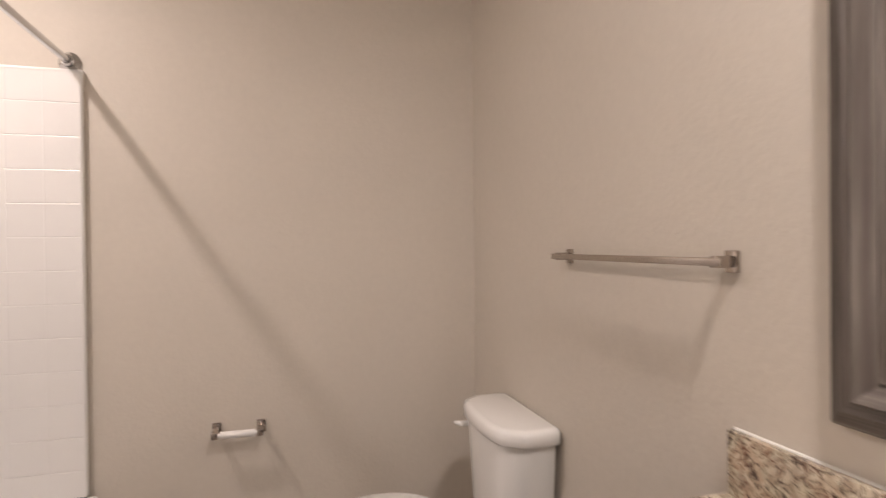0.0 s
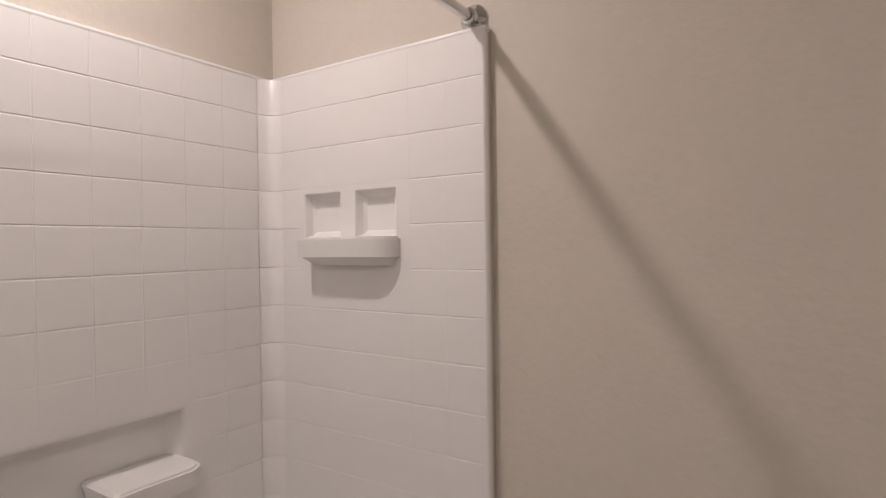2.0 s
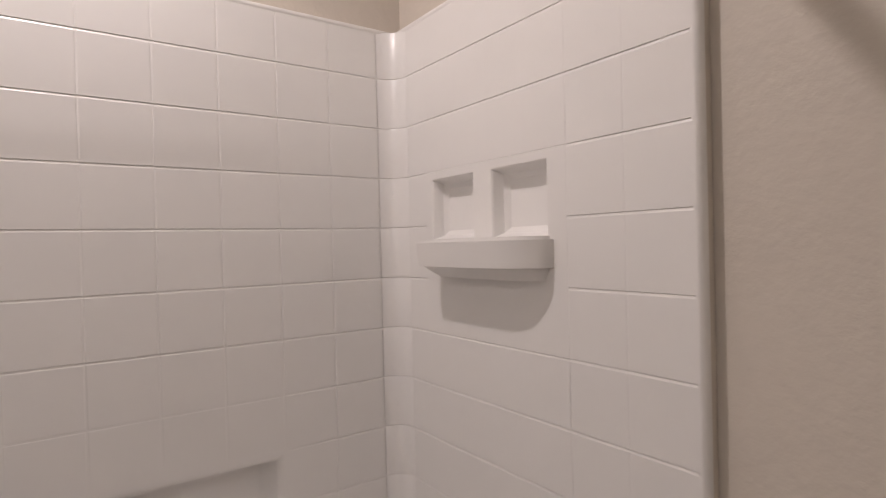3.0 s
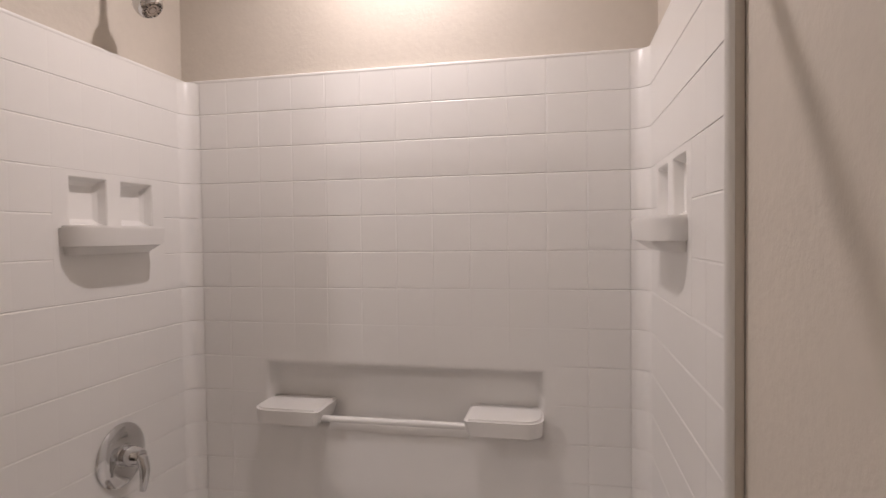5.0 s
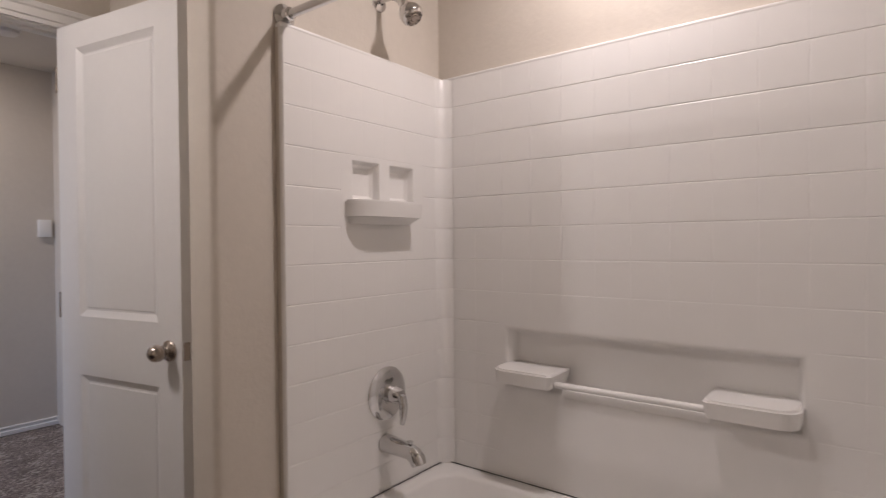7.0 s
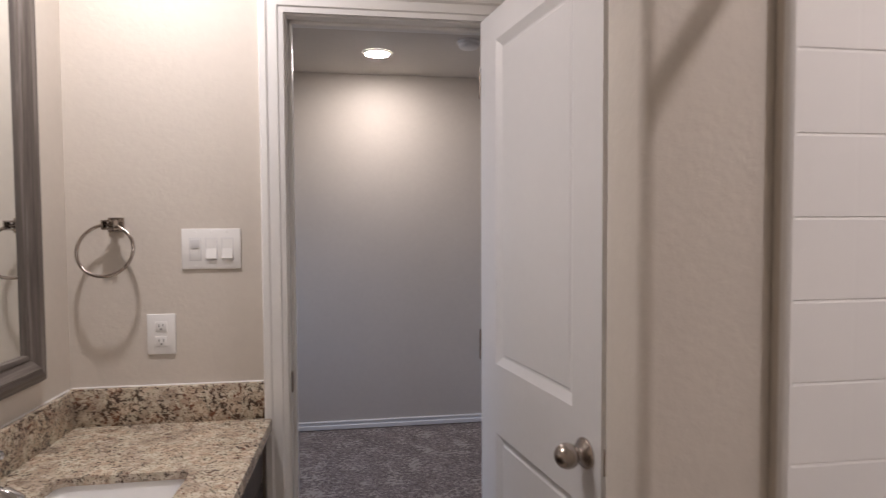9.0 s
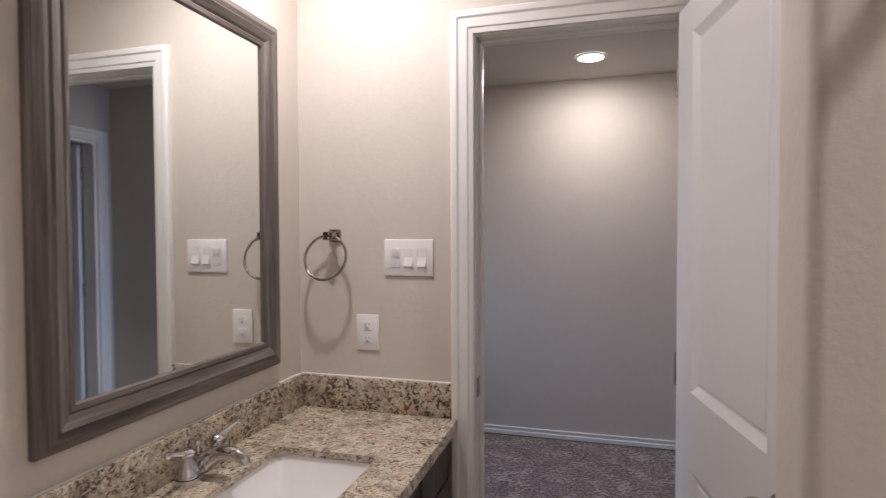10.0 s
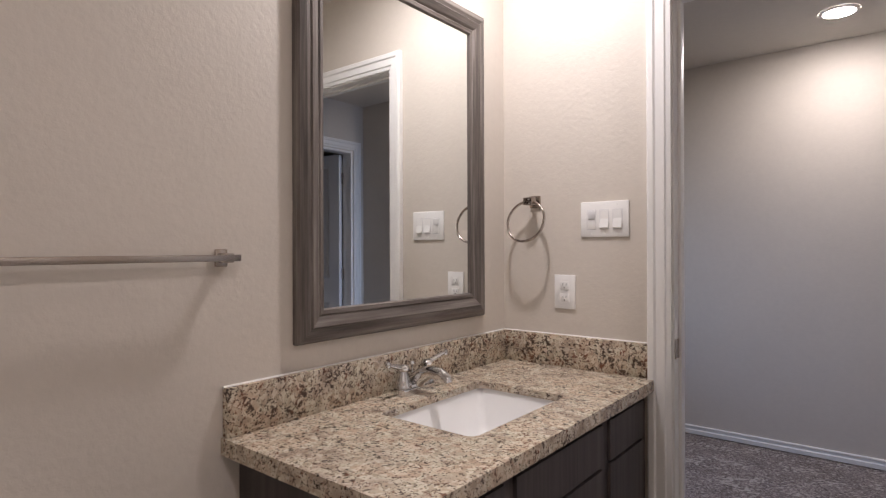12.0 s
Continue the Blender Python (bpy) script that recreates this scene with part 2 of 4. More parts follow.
def prism(bm, outline, h0, h1, m=Matrix(), scale0=1.0, taper=None):
    """Extrudes a closed (x, y) outline from h0 to h1; scale0 shrinks its lower end about its mean, taper scales that end's y from 0."""
    cx, cy = sum(p[0] for p in outline) / len(outline), sum(p[1] for p in outline) / len(outline)
    lo = [bm.verts.new(m @ Vector((cx + (x - cx) * scale0, y * taper if taper else cy + (y - cy) * scale0, h0))) for x, y in outline]
    hi = [bm.verts.new(m @ Vector((x, y, h1))) for x, y in outline]
    k = len(outline)
    for i in range(k):
        bm.faces.new((lo[i], lo[(i + 1) % k], hi[(i + 1) % k], hi[i]))
    bm.faces.new(lo[::-1])
    bm.faces.new(hi)
    return bm


def rounded(x0, x1, y0, y1, r, n=6):
    """Closed outline of a rectangle with rounded corners."""
    out = []
    for cx, cy, a0 in ((x1 - r, y1 - r, 0), (x0 + r, y1 - r, 90), (x0 + r, y0 + r, 180), (x1 - r, y0 + r, 270)):
        for i in range(n + 1):
            a = radians(a0 + 90 * i / n)
            out.append((cx + r * math.cos(a), cy + r * math.sin(a)))
    return out


def panelled(bm, us, vs, panels, place, ring_sets):
    """A face on the grid us x vs; cells named in panels are sunk by nested rings of (inset, depth). place(u, v, depth) gives the point."""
    def quad(a, b, c, d):
        bm.faces.new([bm.verts.new(place(*p)) for p in (a, b, c, d)])
    for i in range(len(us) - 1):
        for j in range(len(vs) - 1):
            u0, u1, v0, v1 = us[i], us[i + 1], vs[j], vs[j + 1]
            if (i, j) not in panels:
                quad((u0, v0, 0), (u1, v0, 0), (u1, v1, 0), (u0, v1, 0))
                continue
            a, da = 0.0, 0.0
            for ins, d in ring_sets:
                o = [(u0 + a, v0 + a, da), (u1 - a, v0 + a, da), (u1 - a, v1 - a, da), (u0 + a, v1 - a, da)]
                k = [(u0 + ins, v0 + ins, d), (u1 - ins, v0 + ins, d), (u1 - ins, v1 - ins, d), (u0 + ins, v1 - ins, d)]
                for e in range(4):
                    quad(o[e], o[(e + 1) % 4], k[(e + 1) % 4], k[e])
                a, da = ins, d
            quad(*k)
    bmesh.ops.remove_doubles(bm, verts=bm.verts, dist=1e-5)
    return bm


def part(name, bm, material, parent=None, label="", smooth=40):
    me = bpy.data.meshes.new(name)
    bmesh.ops.recalc_face_normals(bm, faces=bm.faces)
    if smooth:
        for f in bm.faces:
            f.smooth = True
    bm.to_mesh(me)
    bm.free()
    if smooth:
        me.set_sharp_from_angle(angle=radians(smooth))
    me.materials.append(material)
    ob = new(name, me)
    if parent:
        ob.parent = parent
    if label:
        ob["label"] = label
    return ob


def thing(name, label, category, group="", kind=""):
    return tagged(new(name), label, category, group, kind)


def structure(name, bm, material, label, category, smooth=0):
    return tagged(part(name, bm, material, smooth=smooth), label, category, kind="structure")


def axis(origin, direction):
    """Matrix whose z axis points along direction."""
    return Matrix.Translation(origin) @ Vector(direction).to_track_quat("Z", "Y").to_matrix().to_4x4()


# ---------- plan ----------
XE = 1.385             # east wall
YN = 0.022              # north wall
YS = -2.492            # south wall, bathroom face
YH = -2.587             # south wall, hall face
XW = -0.748             # wall above the tub surround
YW = -1.472             # partition at the plumbing end of the tub
DX0, DX1, DH = 0.135, 0.770, 2.018      # door opening
YF = -4.68             # far wall of the hall
TOP, PITCH = 1.85, 0.1117              # surround top and tile pitch
RIM = 0.420                            # tub rim
XP, YP = 0.180, -1.598                 # end and back face of the partition

structure("floor", boxes((-0.87, 1.51, -2.60, 0.14, -0.1, 0.0)), VINYL, "plain beige vinyl bathroom floor", "floor")
structure("ceiling", boxes((-0.87, 1.51, -2.60, 0.14, ZC, ZC + 0.1)), CEIL, "matt painted bathroom ceiling", "ceiling")
structure("wall_north", boxes((0.0, 1.51, YN, 0.14, 0, ZC), (-0.87, 0.0, 0.06, 0.14, 0, 1.84), (-0.87, 0.0, YN, 0.14, 1.84, ZC)), PAINT, "greige textured wall beside tub and toilet", "wall")
structure("wall_east", boxes((XE, 1.51, YS - 0.06, YN, 0, ZC)), PAINT, "greige textured wall behind vanity and toilet", "wall")
structure("wall_west", boxes((-0.87, -0.82, YP, 0.06, 0, 1.84), (-0.87, XW, YP, YN, 1.84, ZC)), PAINT, "greige wall above the long side of the tub", "wall")
bm = boxes((-0.82, -0.06, YP, -1.53, 0, 1.84), (XW, -0.06, YP, YW, 1.84, ZC))
arc = [radians(15 * i) for i in range(7)]
prism(bm, [(-0.06, YW), (-0.06, YP)] + [(XP - 0.02 + 0.02 * math.sin(a), YP + 0.02 - 0.02 * math.cos(a)) for a in arc] + [(XP - 0.02 + 0.02 * math.cos(a), YW - 0.02 + 0.02 * math.sin(a)) for a in arc], 0, ZC)
structure("wall_partition", bm, PAINT, "greige stub wall with bullnose corner at tub end", "wall", smooth=40)
structure("wall_recess", boxes((-0.12, 0.0, YS, YP, 0, ZC)), PAINT, "greige wall behind the open door", "wall")
structure("wall_south", boxes((DX1 + 0.018, 1.50, YH, YS, 0, ZC), (-0.12, DX0 - 0.018, YH, YS, 0, ZC), (DX0 - 0.018, DX1 + 0.018, YH, YS, DH + 0.018, ZC)), PAINT, "greige textured wall around the doorway", "wall")

# hall beyond the door
HX0, HX1 = -1.0, 2.75
structure("floor_hall", boxes((HX0 - 1.3, HX1 + 0.1, YF - 0.1, YH, -0.1, -0.008), (DX0, DX1, YH, YS, -0.1, 0.004)), VINYL, "subfloor under the hall carpet", "floor")
structure("ceiling_hall", boxes((HX0 - 1.3, HX1 + 0.1, YF - 0.1, YH, ZC, ZC + 0.1)), CEIL, "matt painted hall ceiling", "ceiling")
structure("wall_hall_far", boxes((-0.5, HX1, YF - 0.1, YF, 0, ZC)), PAINT, "greige hall wall facing the bathroom door", "wall")
structure("wall_hall_jog", boxes((HX0 - 0.1, -0.5, YF - 0.1, -3.99, 0, ZC)), PAINT, "greige hall wall return beside the far door", "wall")
structure("wall_hall_west", boxes((HX0 - 0.1, HX0, -3.99, -3.87, 0, ZC), (HX0 - 0.1, HX0, -3.10, YH, 0, ZC), (HX0 - 0.1, HX0, -3.87, -3.10, 2.05, ZC)), PAINT, "greige hall wall with an inner doorway", "wall")
structure("wall_hall_north", boxes((1.40, HX1, YH, YH + 0.09, 0, ZC), (HX0 - 0.1, -0.12, YH, YH + 0.1, 0, ZC)), PAINT, "greige hall wall beside the bathroom", "wall")
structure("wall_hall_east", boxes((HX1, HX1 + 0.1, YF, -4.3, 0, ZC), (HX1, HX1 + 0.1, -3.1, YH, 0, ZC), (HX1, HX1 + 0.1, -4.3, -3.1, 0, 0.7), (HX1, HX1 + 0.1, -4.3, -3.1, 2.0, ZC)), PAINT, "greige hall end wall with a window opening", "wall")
structure("wall_inner_room", boxes((HX0 - 1.3, HX0 - 1.2, YF, YH, 0, ZC), (HX0 - 1.2, HX0 - 0.1, YF - 0.1, YF, 0, ZC), (HX0 - 1.2, HX0 - 0.1, YH, YH + 0.1, 0, ZC)), PAINT, "greige wall of the dark room past the hall", "wall")


def carpet():
    nx, ny = 250, 230
    x0, x1, y0, y1 = -0.99, 2.0, YF + 0.005, YH - 0.005
    bm = bmesh.new()
    rows = []
    for j in range(ny + 1):
        row = []
        for i in range(nx + 1):
            x, y = x0 + (x1 - x0) * i / nx, y0 + (y1 - y0) * j / ny
            if x < -0.5 and y < -3.985:
                y = -3.985 + 0 * y
            h = 0.010 * noise.noise((x * 60, y * 60, 0)) + 0.005 * noise.noise((x * 9, y * 9, 4))
            row.append(bm.verts.new((x + random.uniform(-.003, .003), y, h - 0.006)))
        rows.append(row)
    for a, b in zip(rows, rows[1:]):
        for i in range(nx):
            bm.faces.new((a[i], a[i + 1], b[i + 1], b[i]))
    box(bm, 2.0, HX1, y0, y1, -0.01, 0.0)
    return tagged(part("carpet", bm, CARPET, smooth=180), "grey-brown flecked cut-pile hall carpet", "carpet", kind="stuff")


carpet()


def skirting(name, x0, x1, y, label):
    """Two-step baseboard along x against a wall face at y, facing +y."""
    prof = [(0, 0), (0.016, 0), (0.016, 0.024), (0.007, 0.029), (0.007, 0.043), (0.012, 0.047), (0.010, 0.053), (0, 0.055)]
    bm = bmesh.new()
    a = [bm.verts.new((x0, y + d, h)) for d, h in prof]
    b = [bm.verts.new((x1, y + d, h)) for d, h in prof]
    for i in range(len(prof)):
        j = (i + 1) % len(prof)
        bm.faces.new((a[i], a[j], b[j], b[i]))
    bm.faces.new(a[::-1])
    bm.faces.new(b)
    return structure(name, bm, TRIM, label, "baseboard")


skirting("baseboard", -0.5, HX1, YF + 0.001, "white stepped baseboard along the hall wall")
skirting("baseboard_jog", HX0, -0.5, -3.989, "white stepped baseboard on the wall return")


# ---------- door and its frame ----------
def casing_bm(x0, x1, z1, y, w=0.076, flip=1):
    """Mitred three-step casing round an opening x0..x1 up to z1 on the wall face at y; flip=-1 faces -y."""
    prof = [(0.006, 0.0), (0.006, 0.010), (0.020, 0.013), (0.024, 0.017), (0.050, 0.019), (0.056, 0.024), (w - 0.004, 0.024), (w, 0.020), (w, 0.0)]
    bm = bmesh.new()
    rows = []
    for o, d in prof:
        yy = y + flip * d
        rows.append([bm.verts.new(p) for p in ((x0 - o, yy, 0), (x0 - o, yy, z1 + o), (x1 + o, yy, z1 + o), (x1 + o, yy, 0))])
    for a, b in zip(rows, rows[1:]):
        for i in range(3):
            bm.faces.new((a[i], a[i + 1], b[i + 1], b[i]))
    return bm


doorway = thing("door_frame_1", "white painted door frame with stepped casing", "door frame", kind="structure")
part("casing", casing_bm(DX0, DX1, DH, YS + 0.001), TRIM, doorway, smooth=25)
part("casing", casing_bm(DX0, DX1, DH, YH - 0.001, flip=-1), TRIM, doorway, smooth=25)
part("jamb", boxes((DX1, DX1 + 0.018, YH, YS, 0, DH + 0.018), r=0.001), TRIM, doorway)
part("jamb", boxes((DX0 - 0.018, DX0, YH, YS, 0, DH + 0.018), r=0.001), TRIM, doorway)
part("head", boxes((DX0, DX1, YH, YS, DH, DH + 0.018), r=0.001), TRIM, doorway)
part("door_stop", boxes((DX1 - 0.011, DX1, YS - 0.070, YS - 0.037, 0, DH), (DX0, DX0 + 0.011, YS - 0.070, YS - 0.037, 0, DH), (DX0, DX1, YS - 0.070, YS - 0.037, DH - 0.011, DH), r=0.002), TRIM, doorway)
part("strike_plate", boxes((DX1 - 0.003, DX1 + 0.001, YS - 0.037, YS - 0.002, 0.895, 0.955), r=0.001), NICKEL, doorway, "brushed nickel strike plate")


def door_leaf(name, label, w, h, material):
    """Two-panel door: hinge edge on the local z axis, leaf along +x, thickness 35 mm towards -y (its seen face at y = 0)."""
    door = thing(name, label, "door", kind="structure")
    th = 0.035
    us = [0, 0.11, w - 0.11, w]
    vs = [0.012, 0.24, 0.782, 0.985, h - 0.085, h]
    rings = [(0.003, 0.002), (0.022, 0.012), (0.028, 0.0125), (0.032, 0.010)]
    bm = bmesh.new()
    panelled(bm, us, vs, {(1, 1), (1, 3)}, lambda u, v, d: (u, -d, v), rings)
    panelled(bm, us, vs, {(1, 1), (1, 3)}, lambda u, v, d: (u, -th + d, v), rings)
    bm.verts.ensure_lookup_table()
    for a, b in (((0, vs[0]), (0, h)), ((0, h), (w, h)), ((w, h), (w, vs[0])), ((w, vs[0]), (0, vs[0]))):
        bm.faces.new([bm.verts.new(p) for p in ((a[0], 0, a[1]), (b[0], 0, b[1]), (b[0], -th, b[1]), (a[0], -th, a[1]))])
    bmesh.ops.remove_doubles(bm, verts=bm.verts, dist=1e-5)
    part("leaf", bm, material, door, smooth=20)
    for s, y in ((1, 0.0), (-1, -th)):
        knob = part("door_knob", lathe(bmesh.new(), [(0.0, 0.0), (0.033, 0.0), (0.033, 0.004), (0.028, 0.009), (0.016, 0.012), (0.0125, 0.016), (0.0125, 0.022), (0.017, 0.025),
                    (0.0235, 0.031), (0.0265, 0.040), (0.0265, 0.050), (0.023, 0.060), (0.016, 0.067), (0.007, 0.071), (0.0, 0.072)], axis((w - 0.057, y, 0.900), (0, s, 0)), 32), NICKEL, door, "brushed nickel knob with round rose")
    part("latch_plate", boxes((w - 0.001, w + 0.0015, -th + 0.006, -0.006, 0.872, 0.928), r=0.0005), NICKEL, door, "brushed nickel latch plate")
    for z in (0.2, 1.02, 1.82):
        part("hinge", tube(bmesh.new(), [(-0.006, -0.002, z - 0.045), (-0.006, -0.002, z + 0.045)], 0.006), NICKEL, door, "brushed nickel hinge")
    return door


leaf = door_leaf("door_1", "white two-panel door standing open against recess", 0.632, 2.00, DOORW)
leaf.matrix_basis = pose(0.192, -2.457, 0.010, 0, 0, 100.6) @ Matrix.Diagonal((1, -1, 1, 1))

# hall door seen in the mirror
frame2 = thing("door_frame_2", "white painted frame of the hall doorway", "door frame", kind="structure")
cb = casing_bm(-3.87, -3.10, 2.05, 0.0)
bmesh.ops.transform(cb, matrix=Matrix(((0, 1, 0, HX0 + 0.001), (1, 0, 0, 0), (0, 0, 1, 0), (0, 0, 0, 1))), verts=cb.verts)
part("casing", cb, TRIM, frame2, smooth=25)
part("jamb", boxes((HX0 - 0.1, HX0, -3.87, -3.852, 0, 2.05), r=0.001), TRIM, frame2)
part("jamb", boxes((HX0 - 0.1, HX0, -3.118, -3.10, 0, 2.05), r=0.001), TRIM, frame2)
part("head", boxes((HX0 - 0.1, HX0, -3.852, -3.118, 2.032, 2.05), r=0.001), TRIM, frame2)
leaf2 = door_leaf("door_2", "white two-panel hall door opened inwards", 0.66, 2.015, DOORW)
leaf2.matrix_basis = pose(HX0 - 0.105, -3.845, 0.012, 0, 0, 172)

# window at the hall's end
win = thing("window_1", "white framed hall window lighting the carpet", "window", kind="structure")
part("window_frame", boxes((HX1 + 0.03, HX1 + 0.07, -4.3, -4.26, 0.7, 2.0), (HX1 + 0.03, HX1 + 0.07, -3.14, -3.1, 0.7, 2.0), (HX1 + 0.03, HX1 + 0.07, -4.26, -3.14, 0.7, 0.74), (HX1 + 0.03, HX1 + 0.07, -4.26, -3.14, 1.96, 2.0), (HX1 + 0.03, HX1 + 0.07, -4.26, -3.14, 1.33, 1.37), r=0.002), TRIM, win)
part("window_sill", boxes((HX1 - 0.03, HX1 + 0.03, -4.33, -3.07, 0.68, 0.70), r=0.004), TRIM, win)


# ---------- tub and surround ----------
surround = thing("shower_surround", "glossy white moulded tub surround with tile pattern", "shower surround")
XF = -0.728            # face of the long side
YA, YB = -0.006, -1.442    # faces of the two ends
COVE = 0.048
tile_cache = {}


def tile_mesh(w, h, e):
    key = (round(w, 4), round(h, 4), e)
    if key not in tile_cache:
        g, b, t, d = 0.0, 0.0010, 0.0042, 0.0017      # a crisp lower edge, a softer upper one that catches the light
        c = 0.0026
        us, vs = (0.0, c, w - c, w), (g, g + b, h - g - t, h - g)
        du, dv = (e, 0, 0, e), (d, 0, 0, d)
        pts = [(u, -max(p, q), v) for v, q in zip(vs, dv) for u, p in zip(us, du)]
        me = bpy.data.meshes.new("tile")
        me.from_pydata(pts, [], [(4 * j + i, 4 * j + i + 1, 4 * j + i + 5, 4 * j + i + 4) for j in range(3) for i in range(3)])
        me.materials.append(ACRYL)
        tile_cache[key] = me
    return tile_cache[key]


def lay(parent, m, u0, v0, w, h, e=0.0008):
    """A tile with its lower corner at (u0, v0) on the plane m (x along, z up, face towards +y)."""
    ob = new("tile", tile_mesh(w, h, e))
    ob.parent = parent
    ob.matrix_basis = m @ Matrix.Translation((u0, 0, v0))
    return ob


def plane(origin, along, out):
    a, o = Vector(along), Vector(out)
    z = Vector((0, 0, 1))
    return Matrix(((a.x, o.x, z.x, origin[0]), (a.y, o.y, z.y, origin[1]), (a.z, o.z, z.z, origin[2]), (0, 0, 0, 1)))


BACK_COLS = [YB + COVE] + [-0.171 - 0.1125 * k for k in range(10, -1, -1)]      # joints along the long side
BACK_EDGES = BACK_COLS + [YA - COVE]
END_COLS = [XF + COVE, -0.610, -0.510, -0.410, -0.315, -0.220, -0.112, 0.005]
REC_Y0, REC_Y1, REC_Z0, REC_Z1 = -1.180, -0.288, 0.730, 0.950

# long panel: backing sheet with the ledge recess sunk in
bm = bmesh.new()
panelled(bm, [YB + COVE, BACK_COLS[2], REC_Y0, REC_Y1, BACK_COLS[10], YA - COVE], [RIM - 0.02, REC_Z0, REC_Z1, TOP - 8 * PITCH, TOP - 0.006], {(2, 1)},
         lambda u, v, d: (XF - d - (0.0030 if not (BACK_COLS[2] - 1e-4 < u < BACK_COLS[10] + 1e-4 and v < TOP - 8 * PITCH + 1e-4) else 0.0) , u, v), [(0.005, 0.001), (0.010, 0.004), (0.014, 0.010), (0.024, 0.046), (0.030, 0.052), (0.040, 0.055)])
back = part("back_panel", bm, ACRYL, surround, smooth=60)
for f in (back,):
    f.data.set_sharp_from_angle(angle=radians(80))


def end_panel(y, s):
    """End panel; s = -1 for the end whose face looks to -y, +1 for the other."""
    nz0, nz1 = 1.372, 1.499
    n0, n1, n2, n3 = (-0.590, -0.451, -0.399, -0.260) if s < 0 else (-0.560, -0.437, -0.389, -0.268)
    xo = -0.009 if s < 0 else -0.020        # where the front edge ends
    us = [XF + COVE, -0.614, -0.61, n0, n1, n2, n3, -0.22, -0.216, -0.004 + xo]
    lo, hi = TOP - 6 * PITCH + 0.0008, TOP - 3 * PITCH - 0.0008
    vs = [RIM - 0.02, lo - 0.004, lo, nz0, nz1, hi, hi + 0.004, TOP - 0.006]
    bm = bmesh.new()
    panelled(bm, us, vs, {(3, 3), (5, 3)}, lambda u, v, d: (u, y - s * d - (0 if (-0.611 < u < -0.219 and lo - 1e-4 < v < hi + 1e-4) else s * 0.0030), v), [(0.003, 0.003), (0.010, 0.022), (0.020, 0.030)])
    pan = part("end_panel", bm, ACRYL, surround, smooth=22)
    # front edge rolled back to the wall
    bm = bmesh.new()
    wall = YN if s < 0 else YW
    pts = [(-0.004, y - s * 0.0035), (-0.001, y - s * 0.0003)] + [(0.001 + 0.010 * math.sin(a), y - s * (0.010 - 0.010 * math.cos(a))) for a in [radians(15 * i) for i in range(7)]] + [(0.011, y - s * 0.013), (-0.004, y - s * 0.013)]
    prism(bm, [(x + xo, yy) for x, yy in pts], RIM + 0.001, TOP - 0.003)
    part("edge_flange", bm, ACRYL, surround)
    # added strip: wall colour stands in for shade on the white flange's side
    part("edge_shade", boxes((xo - 0.004, xo + 0.0105, min(y - s * 0.0132, wall + s * 0.001), max(y - s * 0.0132, wall + s * 0.001), RIM + 0.001, TOP - 0.004), r=0.001), PAINT, surround, "wall-coloured strip drawn as the surround edge's shaded side")
    # soap shelf: square at the corner side, round at the room side
    m = Matrix.Translation((0.0 if s < 0 else 0.012, y, 0)) @ Matrix.Diagonal((1, s, 1, 1))
    we = -0.556 if s < 0 else -0.545
    out = [(we, 0.0), (we, 0.063), (we + 0.010, 0.071)] + [(-0.360 + 0.112 * math.sin(a), 0.002 + 0.070 * math.cos(a)) for a in [radians(6 * i) for i in range(16)]] + [(-0.248, 0.0)]
    bm = bmesh.new()
    prism(bm, out, 1.322, 1.368, m, 0.985, 0.93)
    shelf = part("soap_shelf", bm, ACRYL, surround, smooth=30)
    bm = bmesh.new()
    prism(bm, [(-0.41 + (x + 0.41) * 0.93, yy * 0.86) for x, yy in out], 1.300, 1.3215, m, 0.9, 0.5)
    part("underside", bm, ACRYL, shelf, smooth=30)
    bm = bmesh.new()
    inner = [(-0.41 + (x + 0.41) * 0.95, yy * 0.95) for x, yy in out]
    prism(bm, inner, 1.368, 1.374, m)
    part("raised_lip", bm, ACRYL, shelf, smooth=30)
    pm = plane((0, y, 0), (1, 0, 0), (0, s, 0))
    for r in range(13):
        z = TOP - (r + 1) * PITCH
        for a, b in zip(END_COLS, END_COLS[1:-1] + [END_COLS[-1] + xo]):
            if 3 <= r <= 5 and -0.611 < a < -0.23:
                continue
            hh = PITCH - (0.007 if r == 0 else 0)
            lay(pan, pm, a, z, b - a, hh, 0.0005 if s < 0 and a > -0.3 else 0.00015)
    return pan


end_panel(YA, -1)
end_panel(YB, 1)
pm = plane((XF, 0, 0), (0, 1, 0), (1, 0, 0))
for r in range(13):
    z = TOP - (r + 1) * PITCH
    for a, b in zip(BACK_EDGES, BACK_EDGES[1:]):
        if r >= 8 and BACK_COLS[2] - 1e-4 < a < BACK_COLS[10] - 1e-4:
            continue
        lay(back, pm, a, z, b - a, PITCH - (0.007 if r == 0 else 0), 0.0009)

